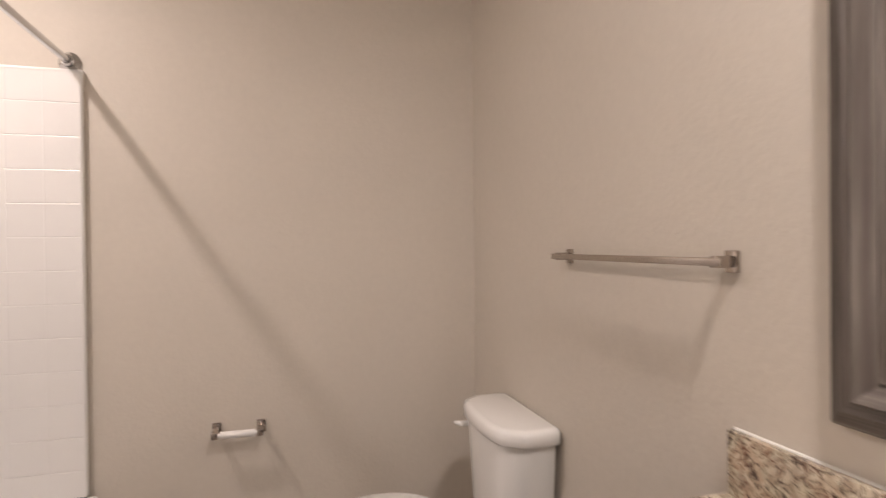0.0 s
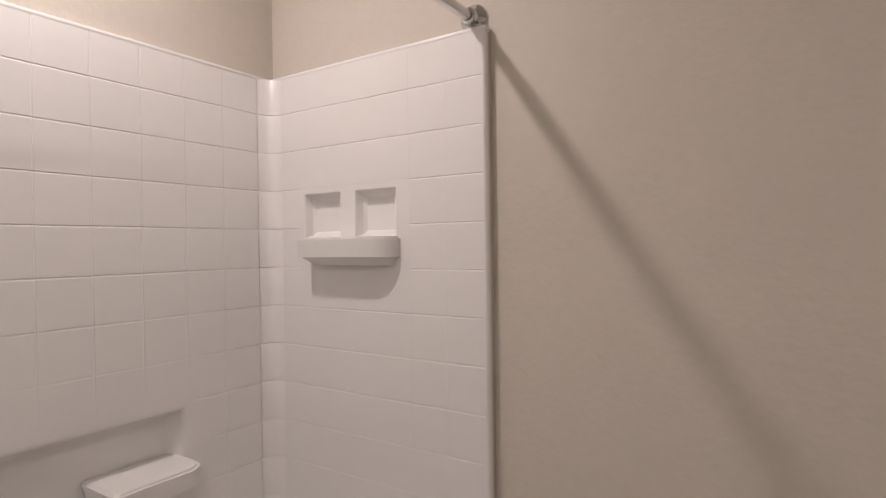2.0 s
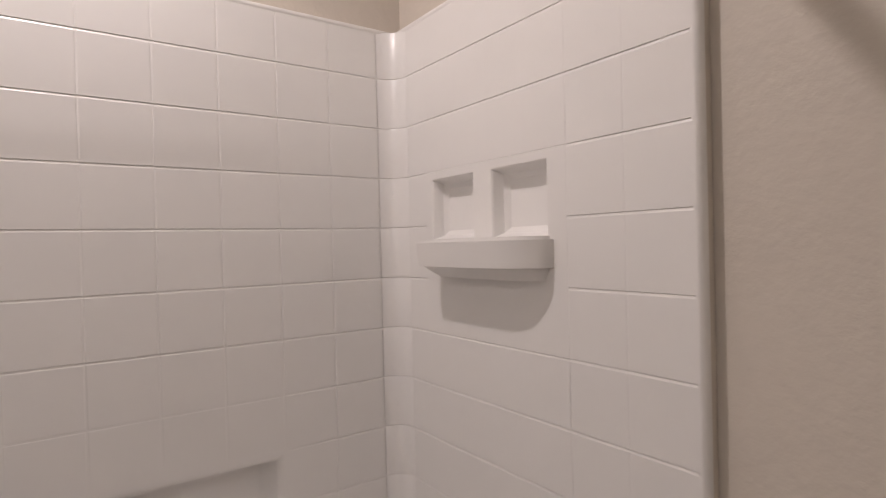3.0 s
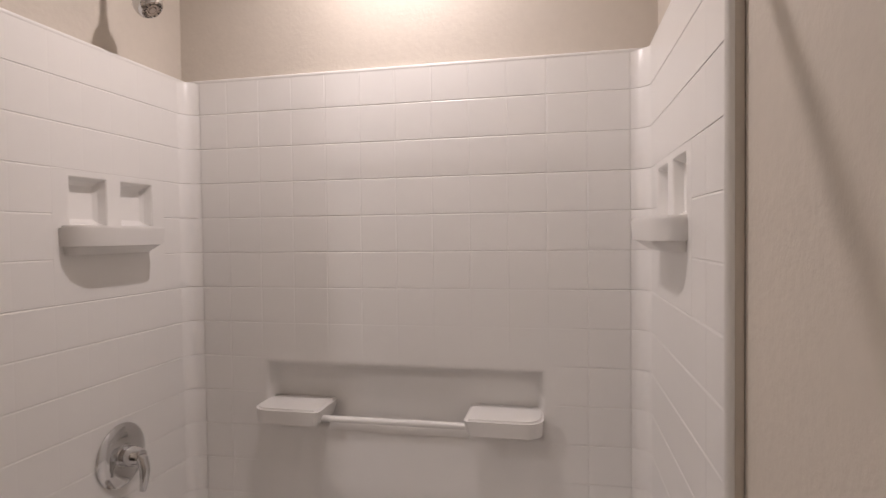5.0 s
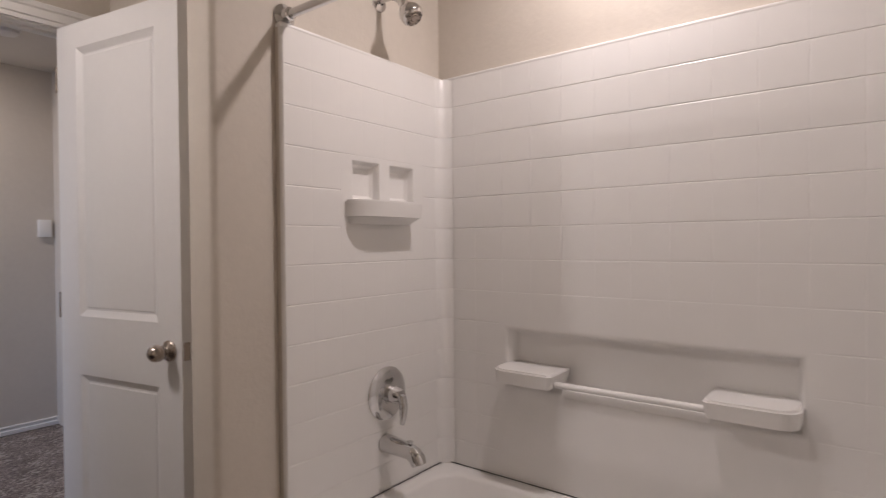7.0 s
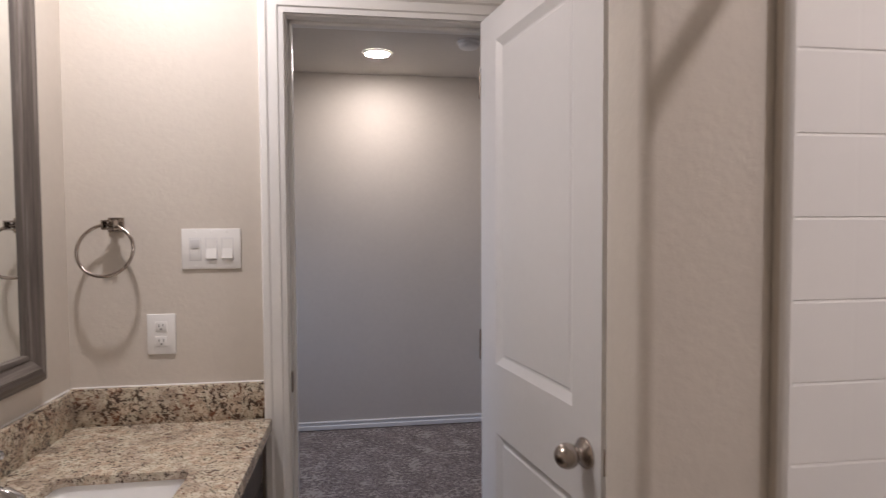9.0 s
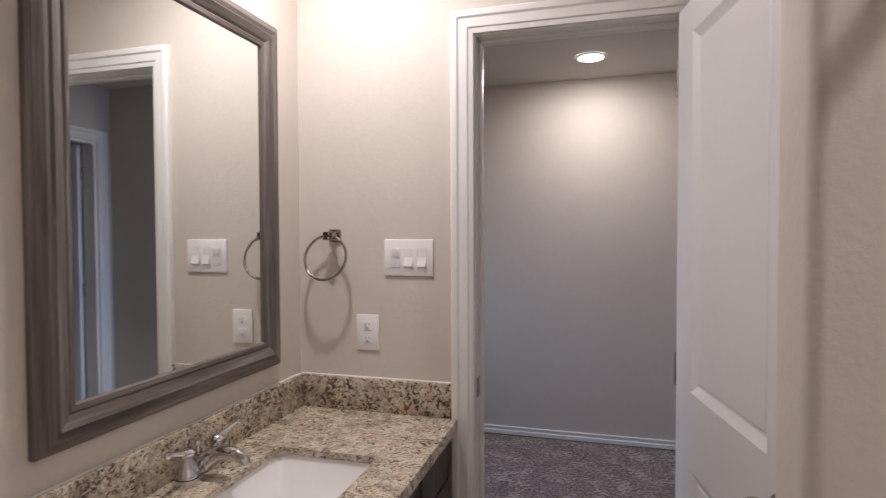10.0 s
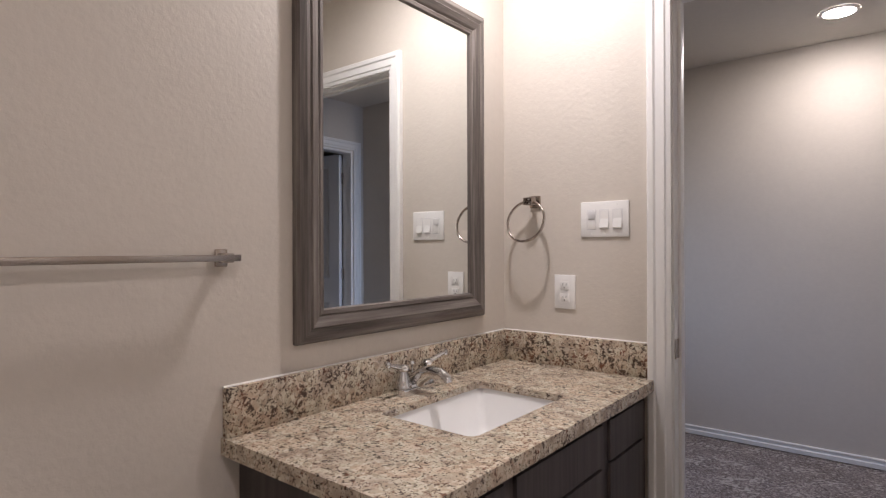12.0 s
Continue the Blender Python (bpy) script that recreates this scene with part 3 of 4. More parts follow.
# coved inside corners, one piece a course
for y, s in ((YA, -1), (YB, 1)):
    bm = bmesh.new()
    for r in range(13):
        z0, z1 = TOP - (r + 1) * PITCH, TOP - r * PITCH - (0.007 if r == 0 else 0)
        rows = []
        for z, d in ((z0, 0.0017), (z0 + 0.0010, 0), (z1 - 0.0042, 0), (z1, 0.0017)):
            row = []
            for i in range(11):
                a = radians(90 * i / 10)
                rr = COVE + d
                row.append(bm.verts.new((XF + COVE - rr * math.sin(a), y + s * (COVE - rr * math.cos(a)), z)))
            rows.append(row)
        for p, q in zip(rows, rows[1:]):
            for i in range(10):
                bm.faces.new((p[i], p[i + 1], q[i + 1], q[i]))
    rows = [[bm.verts.new((XF + COVE - (COVE + 0.0030) * math.sin(radians(9 * i)), y + s * (COVE - (COVE + 0.0030) * math.cos(radians(9 * i))), z)) for i in range(11)] for z in (RIM - 0.02, TOP - 0.006)]
    for i in range(10):
        bm.faces.new((rows[0][i], rows[0][i + 1], rows[1][i + 1], rows[1][i]))
    part("corner_cove", bm, ACRYL, surround, smooth=25)

# rounded top edge
bm = bmesh.new()
box(bm, XW + 0.001, XF + 0.001, YB - 0.015, YA + 0.015, TOP - 0.014, TOP, r=0.005)
box(bm, XF, 0.003, YA - 0.001, YN - 0.001, TOP - 0.014, TOP, r=0.005)
box(bm, XF, -0.008, YW + 0.001, YB + 0.001, TOP - 0.014, TOP, r=0.005)
part("top_edge", bm, ACRYL, surround)


def ledge(y0, y1, round_at):
    """Soap ledge on the long side; round_at +1 rounds its +y front corner, -1 the other."""
    m = Matrix(((0, 1, 0, XF - 0.052), (1, 0, 0, 0), (0, 0, 1, 0), (0, 0, 0, 1)))
    R, D = 0.05, 0.150
    if round_at > 0:
        out = [(y0, 0), (y0, D - 0.01), (y0 + 0.01, D)] + [(y1 - R + R * math.sin(a), D - R + R * math.cos(a)) for a in [radians(10 * i) for i in range(10)]] + [(y1, 0)]
    else:
        out = [(y0, 0)] + [(y0 + R - R * math.cos(a), D - R + R * math.sin(a)) for a in [radians(10 * i) for i in range(10)]] + [(y1 - 0.01, D), (y1, D - 0.01), (y1, 0)]
    bm = bmesh.new()
    prism(bm, out, 0.773, 0.815, m, 0.94)
    cy = (y0 + y1) / 2
    prism(bm, [(cy + (a - cy) * 0.93, b * 0.96) for a, b in out], 0.815, 0.821, m, 1.04)
    return part("soap_ledge", bm, ACRYL, back, smooth=30)


ledge(-1.176, -0.955, -1)
ledge(-0.518, -0.296, 1)
part("grab_bar", tube(bmesh.new(), [(XF + 0.050, -0.965, 0.784), (XF + 0.050, -0.512, 0.784)], 0.0100, 16), ACRYL, back, "slim white moulded grab bar")
part("recess_lip", boxes((XF - 0.03, XF + 0.006, -0.958, -0.516, 0.732, 0.760), r=0.005), ACRYL, back)

tub = thing("bathtub", "white alcove bathtub below the moulded surround", "bathtub")
bm = bmesh.new()
loops = []
basin = [(rounded(XF - 0.002, 0.035, YB - 0.005, YA + 0.005, 0.02, 6), RIM - 0.004), (rounded(-0.678, -0.05, -1.395, -0.06, 0.09, 6), RIM - 0.004), (rounded(-0.663, -0.062, -1.38, -0.075, 0.09, 6), RIM - 0.018),
         (rounded(-0.61, -0.10, -1.31, -0.20, 0.09, 6), 0.12), (rounded(-0.55, -0.16, -1.24, -0.28, 0.08, 6), 0.07)]
for outl, z in basin:
    loops.append([bm.verts.new((x, y, z)) for x, y in outl])
for a, b in zip(loops, loops[1:]):
    for i in range(len(a)):
        j = (i + 1) % len(a)
        bm.faces.new((a[i], a[j], b[j], b[i]))
bm.faces.new(loops[-1])
skirt = [bm.verts.new((x, y, 0.0)) for x, y in basin[0][0]]
for i in range(len(skirt)):
    j = (i + 1) % len(skirt)
    bm.faces.new((skirt[i], skirt[j], loops[0][j], loops[0][i]))
part("tub_body", bm, ACRYL, tub)
bm = bmesh.new()
for a, b in (((XF + 0.003, YB + 0.02), (XF + 0.003, YA - 0.02)), ((XF + 0.02, YB + 0.003), (0.0, YB + 0.003)), ((XF + 0.02, YA - 0.003), (0.0, YA - 0.003))):
    tube(bm, [(*a, RIM - 0.001), (*b, RIM - 0.001)], 0.0014, 6)
part("caulk_joint", bm, CAULK, tub, "dark joint line where surround meets tub")

# ---------- shower fittings ----------
XR, ZR = -0.040, 1.877
rod = thing("shower_rod", "straight chrome shower curtain rod between walls", "shower rod")
part("rod", tube(bmesh.new(), [(XR, YW + 0.002, ZR), (XR, YN - 0.002, ZR)], 0.0125, 20), CHROME, rod)
for y, d in ((YW, 1), (YN, -1)):
    part("flange", lathe(bmesh.new(), [(0, 0.0005), (0.034, 0.0005), (0.034, 0.006), (0.026, 0.012), (0.020, 0.018), (0.019, 0.032), (0.013, 0.034)], axis((XR, y, ZR), (0, d, 0)), 28), CHROME, rod, "round chrome wall flange")

head = thing("showerhead", "small chrome shower head on bent arm", "shower head")
FX, FZ = -0.424, 2.042
part("wall_flange", lathe(bmesh.new(), [(0, 0.0005), (0.031, 0.0005), (0.030, 0.006), (0.020, 0.010), (0.011, 0.012)], axis((FX, YW, FZ), (0, 1, 0)), 24), CHROME, head)
part("arm", tube(bmesh.new(), [(FX, YW + 0.003, FZ), (FX, YW + 0.03, FZ + 0.006), (FX, YW + 0.06, FZ + 0.004), (FX, YW + 0.085, FZ - 0.008), (FX, YW + 0.108, FZ - 0.030)], 0.0105, 14), CHROME, head)
HM = axis((FX, YW + 0.105, FZ - 0.026), (0, 0.62, -0.78))
part("nozzle_body", lathe(bmesh.new(), [(0, 0), (0.014, 0.0), (0.016, 0.012), (0.013, 0.018), (0.018, 0.023), (0.028, 0.032), (0.035, 0.045), (0.0375, 0.058), (0.036, 0.070), (0.032, 0.078), (0.028, 0.081), (0.026, 0.079)], HM, 28), CHROME, head)
part("spray_face", lathe(bmesh.new(), [(0.027, 0.078), (0.024, 0.081), (0.021, 0.081), (0.019, 0.079), (0.017, 0.082), (0.013, 0.082), (0.011, 0.080), (0.009, 0.083), (0.0, 0.083)], HM, 28), NICKEL, head, "grey spray face with small jets")
for i in range(12):
    a = 2 * math.pi * i / 12
    part("jet", lathe(bmesh.new(), [(0.0022, 0.079), (0.0016, 0.083), (0, 0.083)], HM @ Matrix.Translation((0.0225 * math.cos(a), 0.0225 * math.sin(a), 0.0015)), 6), DARK, head)

valve = thing("shower_valve", "round chrome shower valve with lever handle", "shower valve")
VM = axis((-0.412, YB, 0.741), (0, 1, 0))
part("escutcheon", lathe(bmesh.new(), [(0, 0.001), (0.088, 0.001), (0.088, 0.004), (0.080, 0.010), (0.050, 0.014), (0.034, 0.016), (0.033, 0.020), (0.0, 0.020)], VM, 40), CHROME, valve)
part("hub", lathe(bmesh.new(), [(0.028, 0.018), (0.028, 0.042), (0.024, 0.050), (0.022, 0.062), (0.019, 0.068), (0, 0.069)], VM, 28), CHROME, valve)
part("lever", tube(bmesh.new(), [(-0.410, YB + 0.052, 0.741), (-0.408, YB + 0.072, 0.735), (-0.407, YB + 0.080, 0.710), (-0.405, YB + 0.079, 0.675), (-0.404, YB + 0.074, 0.652)], [0.015, 0.016, 0.0135, 0.011, 0.008], 14), CHROME, valve)

spout = thing("tub_spout", "chrome tub spout with diverter knob", "tub spout")
SX, SZ = -0.402, 0.578
bm = tube(bmesh.new(), [(SX, YB + 0.002, SZ), (SX, YB + 0.02, SZ), (SX, YB + 0.07, SZ - 0.003), (SX, YB + 0.108, SZ - 0.006), (SX, YB + 0.130, SZ - 0.013), (SX, YB + 0.141, SZ - 0.026), (SX, YB + 0.146, SZ - 0.040)], [0.031, 0.030, 0.027, 0.0255, 0.026, 0.0265, 0.024], 20)
part("spout_body", bm, CHROME, spout)
part("diverter", lathe(bmesh.new(), [(0.005, 0), (0.005, 0.012), (0.009, 0.014), (0.009, 0.020), (0, 0.022)], axis((SX, YB + 0.108, SZ + 0.008), (0, 0.1, 1)), 14), CHROME, spout)

# ---------- wall accessories ----------
holder = thing("toilet_paper_holder", "brushed nickel paper holder with bare white roller", "toilet paper holder")
for x in (0.405, 0.557):
    part("post", boxes((x - 0.016, x + 0.016, YN - 0.008, YN - 0.0005, 0.576, 0.622), (x - 0.010, x + 0.010, -0.065, YN - 0.006, 0.586, 0.611), r=0.003), NICKEL, holder)
part("roller", tube(bmesh.new(), [(x, -0.05, 0.596) for x in (0.415, 0.422, 0.4225, 0.5395, 0.540, 0.547)], [0.007, 0.007, 0.013, 0.013, 0.007, 0.007], 18), PLASTIC, holder, "white plastic spring roller")

bar = thing("towel_bar", "square brushed nickel towel bar on two posts", "towel bar")
ZB, XB = 1.217, 1.343
part("bar", boxes((XB - 0.007, XB + 0.008, -1.374, -0.765, ZB - 0.006, ZB + 0.008), r=0.0015), NICKEL, bar)
for y in (-1.352, -0.787):
    part("post", boxes((XE - 0.008, XE - 0.0005, y - 0.014, y + 0.014, ZB - 0.018, ZB + 0.020), (XB - 0.002, XE - 0.006, y - 0.0085, y + 0.0085, ZB - 0.009, ZB + 0.011), r=0.002), NICKEL, bar)

ring = thing("towel_ring", "round brushed nickel towel ring on square post", "towel ring")
RX, RZ = 1.250, 1.404
part("post", boxes((RX - 0.021, RX + 0.021, YS + 0.0005, YS + 0.008, RZ - 0.021, RZ + 0.021), (RX - 0.008, RX + 0.008, YS + 0.006, YS + 0.032, RZ - 0.008, RZ + 0.010), (RX - 0.018, RX - 0.013, YS + 0.030, YS + 0.058, RZ - 0.014, RZ + 0.013), (RX + 0.013, RX + 0.018, YS + 0.030, YS + 0.058, RZ - 0.014, RZ + 0.013), (RX - 0.013, RX + 0.013, YS + 0.030, YS + 0.058, RZ + 0.008, RZ + 0.013), (RX - 0.013, RX + 0.013, YS + 0.030, YS + 0.058, RZ - 0.014, RZ - 0.009), r=0.0012), NICKEL, ring)
part("ring", tube(bmesh.new(), [(RX + 0.008 + 0.073 * math.sin(2 * math.pi * i / 40), YS + 0.059 - 0.019 * math.cos(2 * math.pi * i / 40), RZ - 0.071 + 0.071 * math.cos(2 * math.pi * i / 40)) for i in range(41)], 0.0048, 10, cap=False), NICKEL, ring)

plate = thing("light_switch", "white three-gang rocker switch plate", "light switch")
part("cover", boxes((0.908, 1.074, YS + 0.0005, YS + 0.006, 1.274, 1.392), r=0.0025), PLASTIC, plate)
for i, (x0, x1) in enumerate(((1.021, 1.050), (0.976, 1.005), (0.931, 0.960))):
    part("bezel", boxes((x0 - 0.0022, x1 + 0.0022, YS + 0.0055, YS + 0.0063, 1.2985, 1.3655), r=0.0003), GREYPL, plate)
    if i == 0:
        rk = part("rocker", boxes((x0, x1, YS + 0.0055, YS + 0.0072, 1.301, 1.363), r=0.0006), PLASTIC, plate)
        part("toggle", boxes((x0 + 0.002, x1 - 0.002, YS + 0.0072, YS + 0.0092, 1.334, 1.361), r=0.0006), GREYPL, rk, "pale grey upper rocker half")
    else:
        bm = bmesh.new()
        prism(bm, [(0.0058, 1.301), (0.0130, 1.305), (0.0074, 1.334), (0.0072, 1.363), (0.005, 1.363), (0.005, 1.301)], x0, x1, Matrix(((0, 0, 1, 0), (1, 0, 0, YS), (0, 1, 0, 0), (0, 0, 0, 1))))
        part("rocker", bm, PLASTIC, plate, smooth=0)
for x in (1.0355, 0.9905, 0.9455):
    for z in (1.284, 1.382):
        part("screw", lathe(bmesh.new(), [(0.003, 0.0055), (0.003, 0.0068), (0, 0.0072)], axis((x, YS, z), (0, 1, 0)), 10), PLASTIC, plate)

outlet = thing("power_outlet", "white duplex power outlet plate", "power outlet")
part("cover", boxes((1.095, 1.174, YS + 0.0005, YS + 0.006, 1.027, 1.145), r=0.0025), PLASTIC, outlet)
for z in (1.065, 1.108):
    soc = part("socket", boxes((1.118, 1.151, YS + 0.0058, YS + 0.0075, z - 0.015, z + 0.015), r=0.0015), PLASTIC, outlet)
    part("slot", boxes((1.1275, 1.1295, YS + 0.0073, YS + 0.0079, z - 0.001, z + 0.008), (1.1395, 1.1415, YS + 0.0073, YS + 0.0079, z - 0.001, z + 0.008), (1.132, 1.137, YS + 0.0073, YS + 0.0079, z - 0.010, z - 0.005)), SLOT, soc)
part("screw", lathe(bmesh.new(), [(0.003, 0.0055), (0.003, 0.0068), (0, 0.0072)], axis((1.1345, YS, 1.0865), (0, 1, 0)), 10), PLASTIC, outlet)

# ---------- mirror ----------
mirror = thing("wall_mirror", "rectangular mirror in a weathered grey-brown frame", "mirror")
MY0, MY1, MZ0, MZ1 = -2.334, -1.540, 1.003, 2.048
FPROF = [(0.0, 0.0), (0.0, 0.014), (0.006, 0.023), (0.024, 0.028), (0.030, 0.027), (0.036, 0.026), (0.040, 0.030), (0.058, 0.024), (0.066, 0.018), (0.070, 0.021), (0.080, 0.019), (0.084, 0.010), (0.084, 0.004)]


def frame_side(i):
    """One mitred side of the mirror frame."""
    bm = bmesh.new()
    rows = []
    for o, d in FPROF:
        c = [(MY0 + o, MZ0 + o), (MY1 - o, MZ0 + o), (MY1 - o, MZ1 - o), (MY0 + o, MZ1 - o)]
        a, b = c[i], c[(i + 1) % 4]
        rows.append([bm.verts.new((XE - 0.001 - d, *a)), bm.verts.new((XE - 0.001 - d, *b))])
    for a, b in zip(rows, rows[1:]):
        bm.faces.new((a[0], a[1], b[1], b[0]))
    return bm


for i in range(4):
    part("frame_side", frame_side(i), FRAME_H if i % 2 == 0 else FRAME_V, mirror, smooth=20)
part("glass", boxes((XE - 0.012, XE - 0.008, MY0 + 0.075, MY1 - 0.075, MZ0 + 0.075, MZ1 - 0.075)), GLASS, mirror, "clear silvered mirror glass", smooth=0)

# ---------- vanity ----------
CT, CX, CY = 0.828, 0.825, -1.352        # top, front edge and free end of the counter
top = thing("countertop", "speckled beige and brown granite vanity countertop", "countertop")
SKX0, SKX1, SKY0, SKY1 = 0.953, 1.243, -2.128, -1.690
bm = bmesh.new()
panel_out = rounded(SKX0, SKX1, SKY0, SKY1, 0.025, 5)


def slab(z, hole):
    """Counter face at height z with the sink cut out, as four quads' worth of fans."""
    ring_v = [bm.verts.new((x, y, z)) for x, y in hole]
    n = len(ring_v) // 4
    corner = [bm.verts.new((XE - 0.001, CY, z)), bm.verts.new((CX + 0.004, CY, z)), bm.verts.new((CX + 0.004, YS + 0.001, z)), bm.verts.new((XE - 0.001, YS + 0.001, z))]
    for k in range(4):
        seg = ring_v[k * n:(k + 1) * n]
        for a, b in zip(seg, seg[1:]):
            bm.faces.new((corner[k], a, b))
        bm.faces.new((corner[k], seg[-1], ring_v[((k + 1) * n) % len(ring_v)], corner[(k + 1) % 4]))
    return ring_v, corner


up, cu = slab(CT, panel_out)
dn, cd = slab(CT - 0.020, panel_out)
for i in range(len(up)):
    j = (i + 1) % len(up)
    bm.faces.new((up[i], up[j], dn[j], dn[i]))
fr = [[bm.verts.new((CX + dx, y, CT - dz)) for dx, dz in ((0.004, 0.0), (0.001, 0.001), (0.0, 0.004), (0.0, 0.034), (0.004, 0.038))] for y in (CY, YS + 0.001)]
for i in range(4):
    bm.faces.new((fr[0][i], fr[0][i + 1], fr[1][i + 1], fr[1][i]))
bm.faces.new((cu[0], cu[1], cd[1], cd[0]))
bm.faces.new([bm.verts.new(v.co) for v in fr[0]])
bmesh.ops.remove_doubles(bm, verts=bm.verts, dist=1e-5)
box(bm, CX + 0.002, CX + 0.032, YS + 0.001, CY, CT - 0.0378, CT - 0.0202)
box(bm, CX + 0.033, XE - 0.001, CY - 0.03, CY, CT - 0.0378, CT - 0.0202)
part("slab", bm, GRANITE, top, smooth=30)
part("backsplash", boxes((XE - 0.021, XE - 0.001, YS + 0.022, CY - 0.004, CT + 0.0005, CT + 0.108), r=0.0015), GRANITE_BROWN, top)
part("side_splash", boxes((0.832, XE - 0.001, YS + 0.001, YS + 0.0215, CT + 0.0005, CT + 0.108), r=0.0015), GRANITE_VEINED, top)
bm = tube(bmesh.new(), [(XE - 0.004, YS + 0.02, CT + 0.108), (XE - 0.004, CY - 0.004, CT + 0.108)], 0.0034, 8)
tube(bm, [(0.832, YS + 0.004, CT + 0.108), (XE - 0.004, YS + 0.004, CT + 0.108)], 0.0034, 8)
tube(bm, [(0.8295, YS + 0.018, CT + 0.004), (0.8295, YS + 0.018, CT + 0.108)], 0.003, 8)
part("caulk_bead", bm, WCAULK, top, "white caulk bead along the splash")

sink = thing("sink", "white rectangular undermount porcelain sink", "sink")
bm = bmesh.new()
loops = []
for (ex, z, r) in ((0.022, CT - 0.0215, 0.03), (0.006, CT - 0.0215, 0.022), (0.002, CT - 0.030, 0.022), (-0.024, CT - 0.118, 0.022), (-0.050, CT - 0.148, 0.03), (-0.095, CT - 0.160, 0.03), (-0.10, CT - 0.161, 0.028)):
    loops.append([bm.verts.new((x, y, z)) for x, y in rounded(SKX0 - ex, SKX1 + ex, SKY0 - ex, SKY1 + ex, r, 6)])
for a, b in zip(loops, loops[1:]):
    for i in range(len(a)):
        j = (i + 1) % len(a)
        bm.faces.new((a[i], a[j], b[j], b[i]))
bm.faces.new(loops[-1])
part("basin", bm, PORC, sink, smooth=60)
part("drain", lathe(bmesh.new(), [(0.028, -0.002), (0.028, 0.003), (0.022, 0.005), (0.0, 0.003)], axis((1.10, -1.91, CT - 0.161), (0, 0, 1)), 24), CHROME, sink, "chrome drain ring")

faucet = thing("faucet", "chrome two-handle centerset faucet on granite", "faucet")
FX2, FY2 = 1.318, -1.912
bm = bmesh.new()
prism(bm, rounded(FX2 - 0.026, FX2 + 0.026, FY2 - 0.078, FY2 + 0.078, 0.025, 6), CT, CT + 0.018)
prism(bm, rounded(FX2 - 0.021, FX2 + 0.021, FY2 - 0.072, FY2 + 0.072, 0.020, 6), CT + 0.018, CT + 0.027)
part("base_plate", bm, CHROME, faucet, smooth=50)
for s in (-1, 1):
    y = FY2 + s * 0.051
    stem = part("handle", lathe(bmesh.new(), [(0.0255, 0.020), (0.0250, 0.032), (0.0215, 0.036), (0.0205, 0.046), (0.0160, 0.058), (0.0145, 0.066), (0.0180, 0.070), (0.0185, 0.076), (0.0130, 0.083), (0, 0.086)], axis((FX2, y, CT), (0, 0, 1)), 24), CHROME, faucet)
    tip = Vector((FX2 - 0.004, y + 0.064, CT + 0.094)) if s > 0 else Vector((FX2 - 0.020, y - 0.064, CT + 0.098))
    root = Vector((FX2, y, CT + 0.074))
    bm = tube(bmesh.new(), [root, root.lerp(tip, 0.25), root.lerp(tip, 0.8), tip], [0.0100, 0.0080, 0.0062, 0.0052], 12)
    lathe(bm, [(0, -0.0095), (0.006, -0.0075), (0.0085, 0), (0.006, 0.0075), (0, 0.0095)], Matrix.Translation(tip), 12)
    part("lever", bm, CHROME, stem)
part("spout", tube(bmesh.new(), [(FX2 + 0.006, FY2, CT + 0.010), (FX2 - 0.004, FY2, CT + 0.030), (FX2 - 0.028, FY2, CT + 0.050), (FX2 - 0.060, FY2, CT + 0.062), (FX2 - 0.095, FY2, CT + 0.062), (FX2 - 0.116, FY2, CT + 0.050), (FX2 - 0.120, FY2, CT + 0.040)], [0.030, 0.027, 0.0225, 0.0185, 0.0165, 0.0150, 0.0135], 20), CHROME, faucet)
part("lift_rod", tube(bmesh.new(), [(FX2 + 0.012, FY2, CT + 0.016), (FX2 + 0.012, FY2, CT + 0.075), (FX2 + 0.012, FY2, CT + 0.077), (FX2 + 0.012, FY2, CT + 0.086)], [0.003, 0.003, 0.0085, 0.006], 12), CHROME, faucet)

cab = thing("vanity_cabinet", "dark taupe stained vanity cabinet under granite", "vanity cabinet")
KX, KZ = 0.861, CT - 0.0385
VY0, VY1 = YS + 0.002, -1.395
part("side_panel", boxes((KX, XE - 0.002, VY1 - 0.016, VY1, 0.0, KZ), r=0.001), CABINET, cab)
part("side_panel", boxes((KX, XE - 0.002, VY0, VY0 + 0.016, 0.0, KZ), r=0.001), CABINET, cab)
part("bottom_panel", boxes((KX + 0.02, XE - 0.002, VY0 + 0.017, VY1 - 0.017, 0.09, 0.105)), CABINET, cab)
part("back_panel", boxes((XE - 0.012, XE - 0.002, VY0 + 0.017, VY1 - 0.017, 0.106, KZ)), CABINET, cab)
part("toe_kick", boxes((KX + 0.06, KX + 0.075, VY0 + 0.017, VY1 - 0.017, 0.0, 0.089)), CABINET, cab)
part("face_frame", boxes((KX, KX + 0.018, VY0 + 0.017, VY1 - 0.017, 0.09, KZ), r=0.001), CABINET, cab, "dark recessed face frame")


def front(name, y0, y1, z0, z1):
    """Slab front with a shallow bevelled centre."""
    bm = bmesh.new()
    box(bm, KX - 0.010, KX - 0.0005, y0, y1, z0, z1, r=0.001)
    panelled(bm, [y0, y0 + 0.002, y1 - 0.002, y1], [z0, z0 + 0.002, z1 - 0.002, z1], set(), lambda u, v, d: (KX - 0.0101, u, v), [])
    return part(name, bm, CABINET, cab, smooth=20)


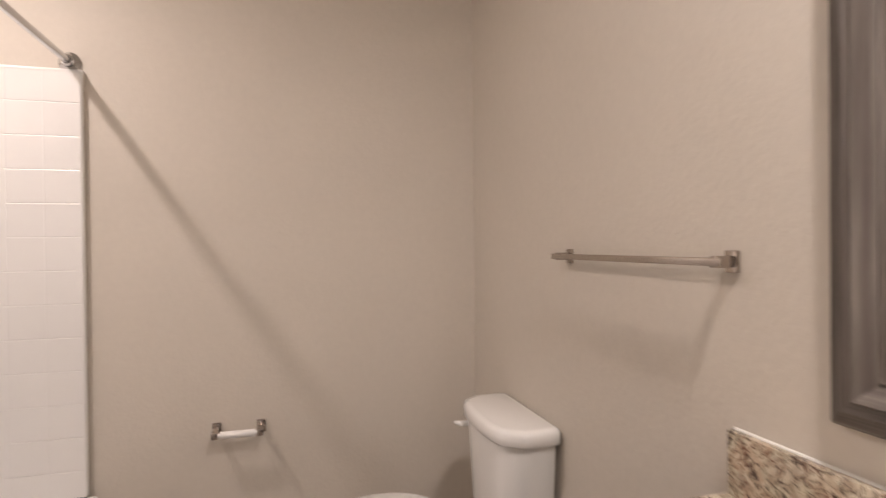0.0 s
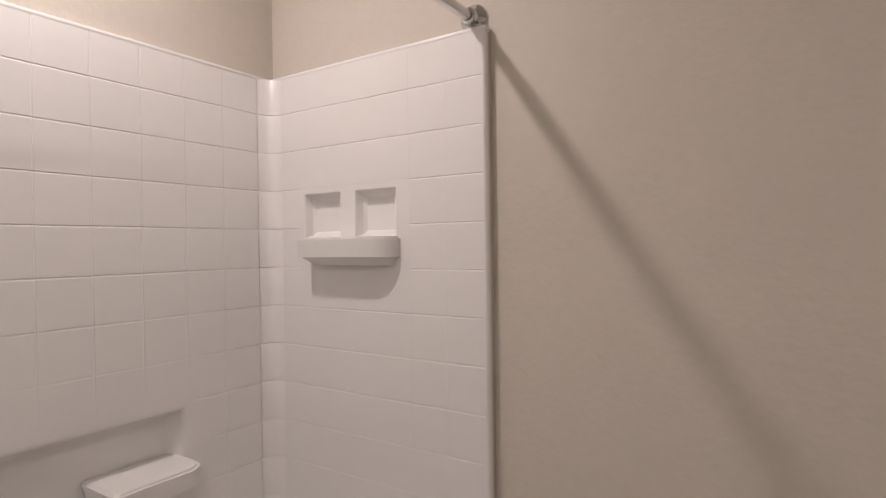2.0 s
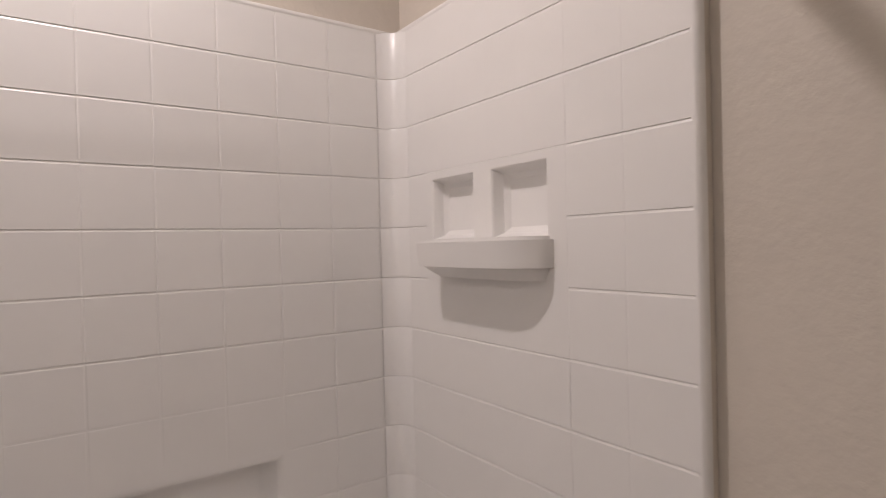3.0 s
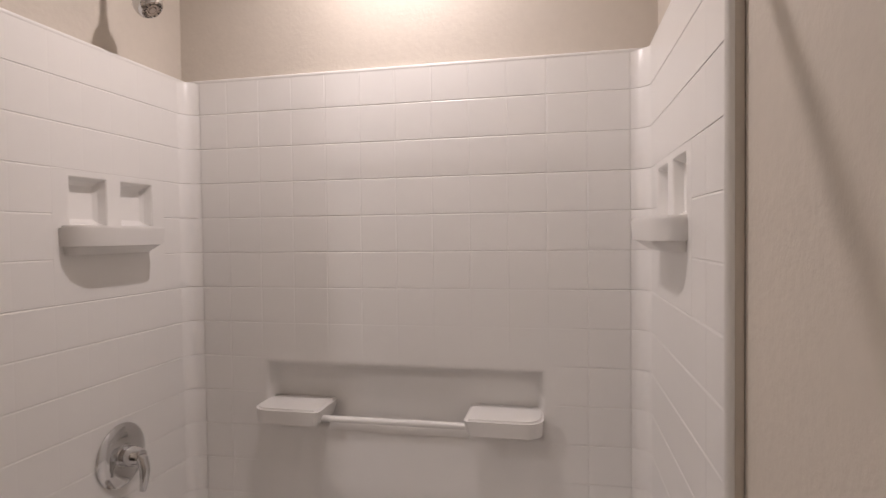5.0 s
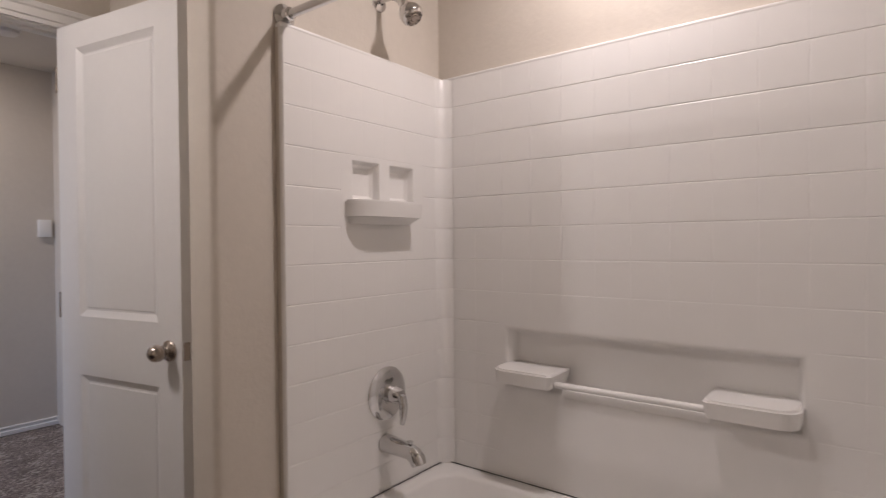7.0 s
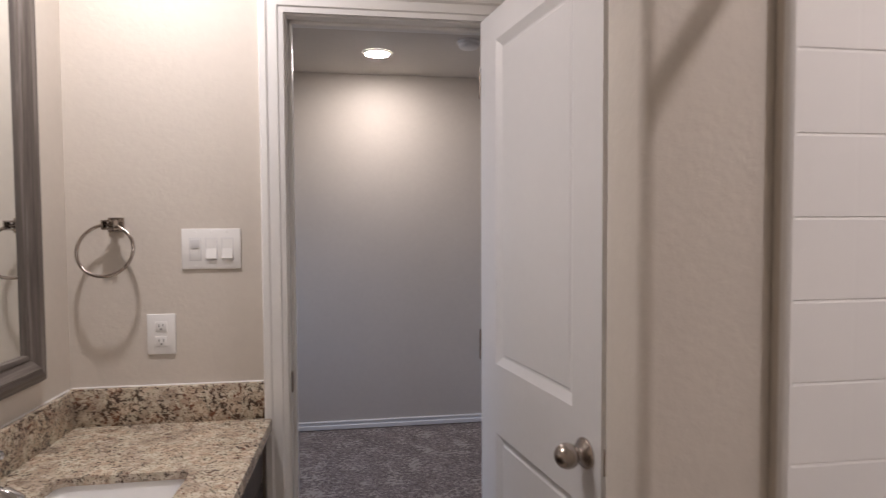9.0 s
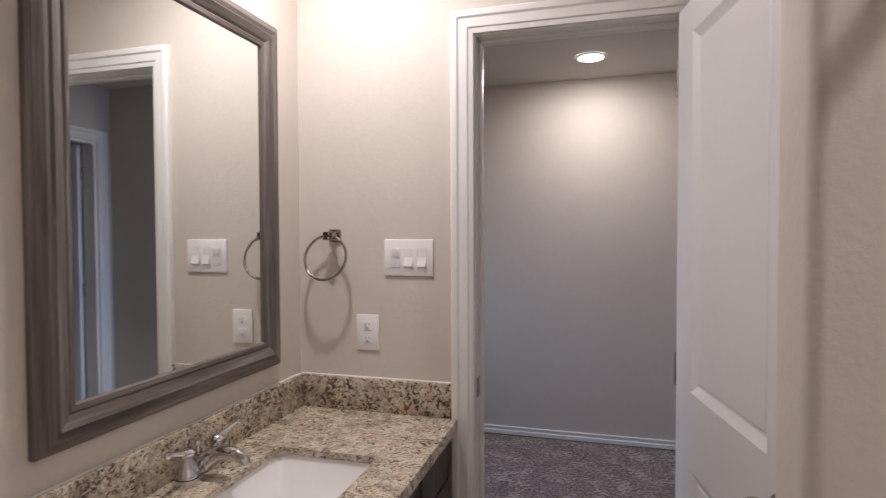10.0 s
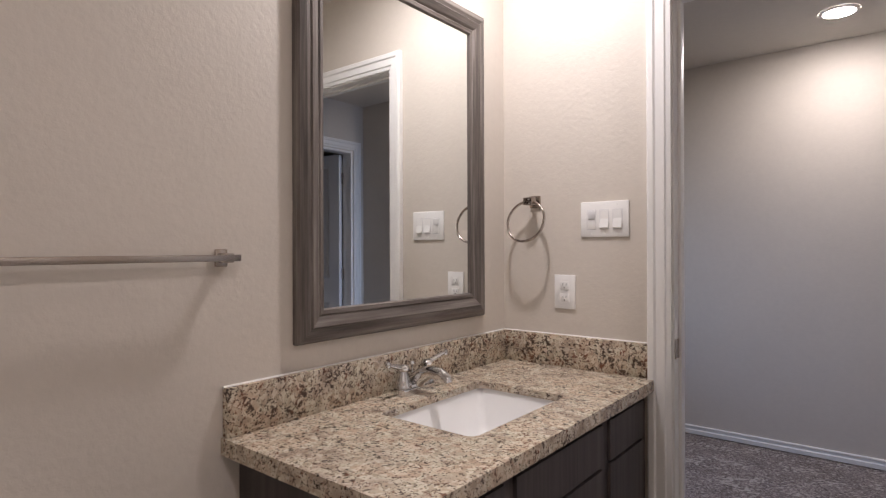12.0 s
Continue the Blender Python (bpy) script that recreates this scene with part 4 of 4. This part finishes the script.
for y0, y1 in ((-2.450, -2.190), (-1.655, -1.425)):
    for z0, z1 in ((0.655, 0.765), (0.40, 0.645), (0.12, 0.39)):
        front("drawer_front", y0, y1, z0, z1)
front("false_front", -2.140, -1.700, 0.655, 0.765)
front("cabinet_door", -2.140, -1.925, 0.12, 0.645)
front("cabinet_door", -1.915, -1.700, 0.12, 0.645)


# ---------- toilet ----------
toilet = thing("toilet", "white two-piece toilet with closed lid", "toilet")
TY = -0.530


def dee(x0, x1, w, n=10):
    """Outline with a flat back at x1 and a bowed front at x0, width w about TY."""
    h = w / 2
    pts = [(x1 - 0.012, TY - h + 0.004), (x1, TY - h + 0.016), (x1, TY + h - 0.016), (x1 - 0.012, TY + h - 0.004)]
    for i in range(n + 1):
        a = -1 + 2 * i / n
        yy = TY - a * (h - 0.004)
        pts.append((x0 + (x1 - x0) * (0.12 * a * a + 0.30 * abs(a) ** 9), yy))
    return pts


def stack(levels):
    bm = bmesh.new()
    loops = [[bm.verts.new((x, y, z)) for x, y in o] for o, z in levels]
    for a, b in zip(loops, loops[1:]):
        for i in range(len(a)):
            j = (i + 1) % len(a)
            bm.faces.new((a[i], a[j], b[j], b[i]))
    bm.faces.new(loops[0][::-1])
    bm.faces.new(loops[-1])
    return bm


part("tank", stack([(dee(1.228, 1.363, 0.350), 0.375), (dee(1.218, 1.368, 0.372), 0.42), (dee(1.205, 1.373, 0.402), 0.695)]), PORC, toilet, smooth=50)
part("tank_lid", stack([(dee(1.197, 1.377, 0.420), 0.6955), (dee(1.193, 1.379, 0.430), 0.700), (dee(1.193, 1.379, 0.430), 0.728), (dee(1.199, 1.375, 0.418), 0.739), (dee(1.213, 1.365, 0.390), 0.742)]), PORC, toilet, smooth=50)
part("flush_lever", tube(bmesh.new(), [(1.225, TY + 0.150, 0.665), (1.196, TY + 0.150, 0.665), (1.190, TY + 0.158, 0.665), (1.189, TY + 0.184, 0.660)], [0.009, 0.009, 0.008, 0.006], 12), PORC, toilet)


def egg(cx, a, b):
    return [(cx - a * math.cos(2 * math.pi * i / 36) * (1.0 if math.cos(2 * math.pi * i / 36) > 0 else 0.80), TY + b * math.sin(2 * math.pi * i / 36)) for i in range(36)]


part("bowl", stack([(egg(0.96, 0.17, 0.11), 0.0), (egg(0.96, 0.16, 0.10), 0.10), (egg(0.93, 0.20, 0.14), 0.24), (egg(0.92, 0.235, 0.18), 0.395), (egg(0.92, 0.235, 0.18), 0.415)]), PORC, toilet, smooth=60)
part("pedestal", boxes((1.02, 1.25, TY - 0.10, TY + 0.10, 0.0, 0.36), r=0.03, seg=4), PORC, toilet)
part("rear_deck", boxes((1.05, 1.355, TY - 0.14, TY + 0.14, 0.33, 0.376), r=0.012, seg=3), PORC, toilet)
part("seat", stack([(egg(0.925, 0.235, 0.182), 0.416), (egg(0.925, 0.240, 0.186), 0.422), (egg(0.925, 0.240, 0.186), 0.434)]), PORC, toilet, smooth=60)
part("seat_lid", stack([(egg(0.925, 0.238, 0.184), 0.4345), (egg(0.925, 0.242, 0.188), 0.440), (egg(0.925, 0.240, 0.186), 0.454), (egg(0.925, 0.215, 0.165), 0.461)]), PORC, toilet, smooth=60)

# ---------- lamps ----------
def can_light(name, x, y, r, glow_mat, label):
    t = thing(name, label, "ceiling light", "recessed ceiling lights")
    part("trim_ring", lathe(bmesh.new(), [(r + 0.022, ZC - 0.0005), (r + 0.020, ZC - 0.006), (r + 0.004, ZC - 0.009), (r, ZC - 0.004)], Matrix.Translation((x, y, 0)), 36), TRIM, t)
    part("lens", lathe(bmesh.new(), [(r, ZC - 0.005), (r * 0.9, ZC - 0.006 - r * 0.06), (r * 0.6, ZC - 0.008 - r * 0.08), (0, ZC - 0.009 - r * 0.10)], Matrix.Translation((x, y, 0)), 24), glow_mat, t, "glowing frosted lens")
    return t


can_light("ceiling_light", -0.409, -0.72, 0.030, LAMP_TUB, "round recessed ceiling light above the tub")
can_light("ceiling_light", 0.457, -4.20, 0.068, LAMP_HALL, "round recessed ceiling light in the hall")

can_light("ceiling_light", 1.10, -2.03, 0.045, LAMP_VANITY, "small round recessed ceiling light above the vanity")

smoke = thing("smoke_detector", "round white smoke detector on hall ceiling", "smoke detector")
part("base", lathe(bmesh.new(), [(0.066, ZC - 0.0005), (0.066, ZC - 0.012), (0.058, ZC - 0.016)], Matrix.Translation((-0.05, -3.93, 0)), 32), PLASTIC, smoke)
part("cover", lathe(bmesh.new(), [(0.056, ZC - 0.014), (0.056, ZC - 0.030), (0.046, ZC - 0.038), (0, ZC - 0.040)], Matrix.Translation((-0.05, -3.93, 0)), 32), PLASTIC, smoke)

stat = thing("thermostat", "small white thermostat on the hall wall", "thermostat")
part("case", boxes((-0.50 + 0.02, -0.50 + 0.10, YF + 0.0005, YF + 0.022, 1.30, 1.42), r=0.004), PLASTIC, stat)
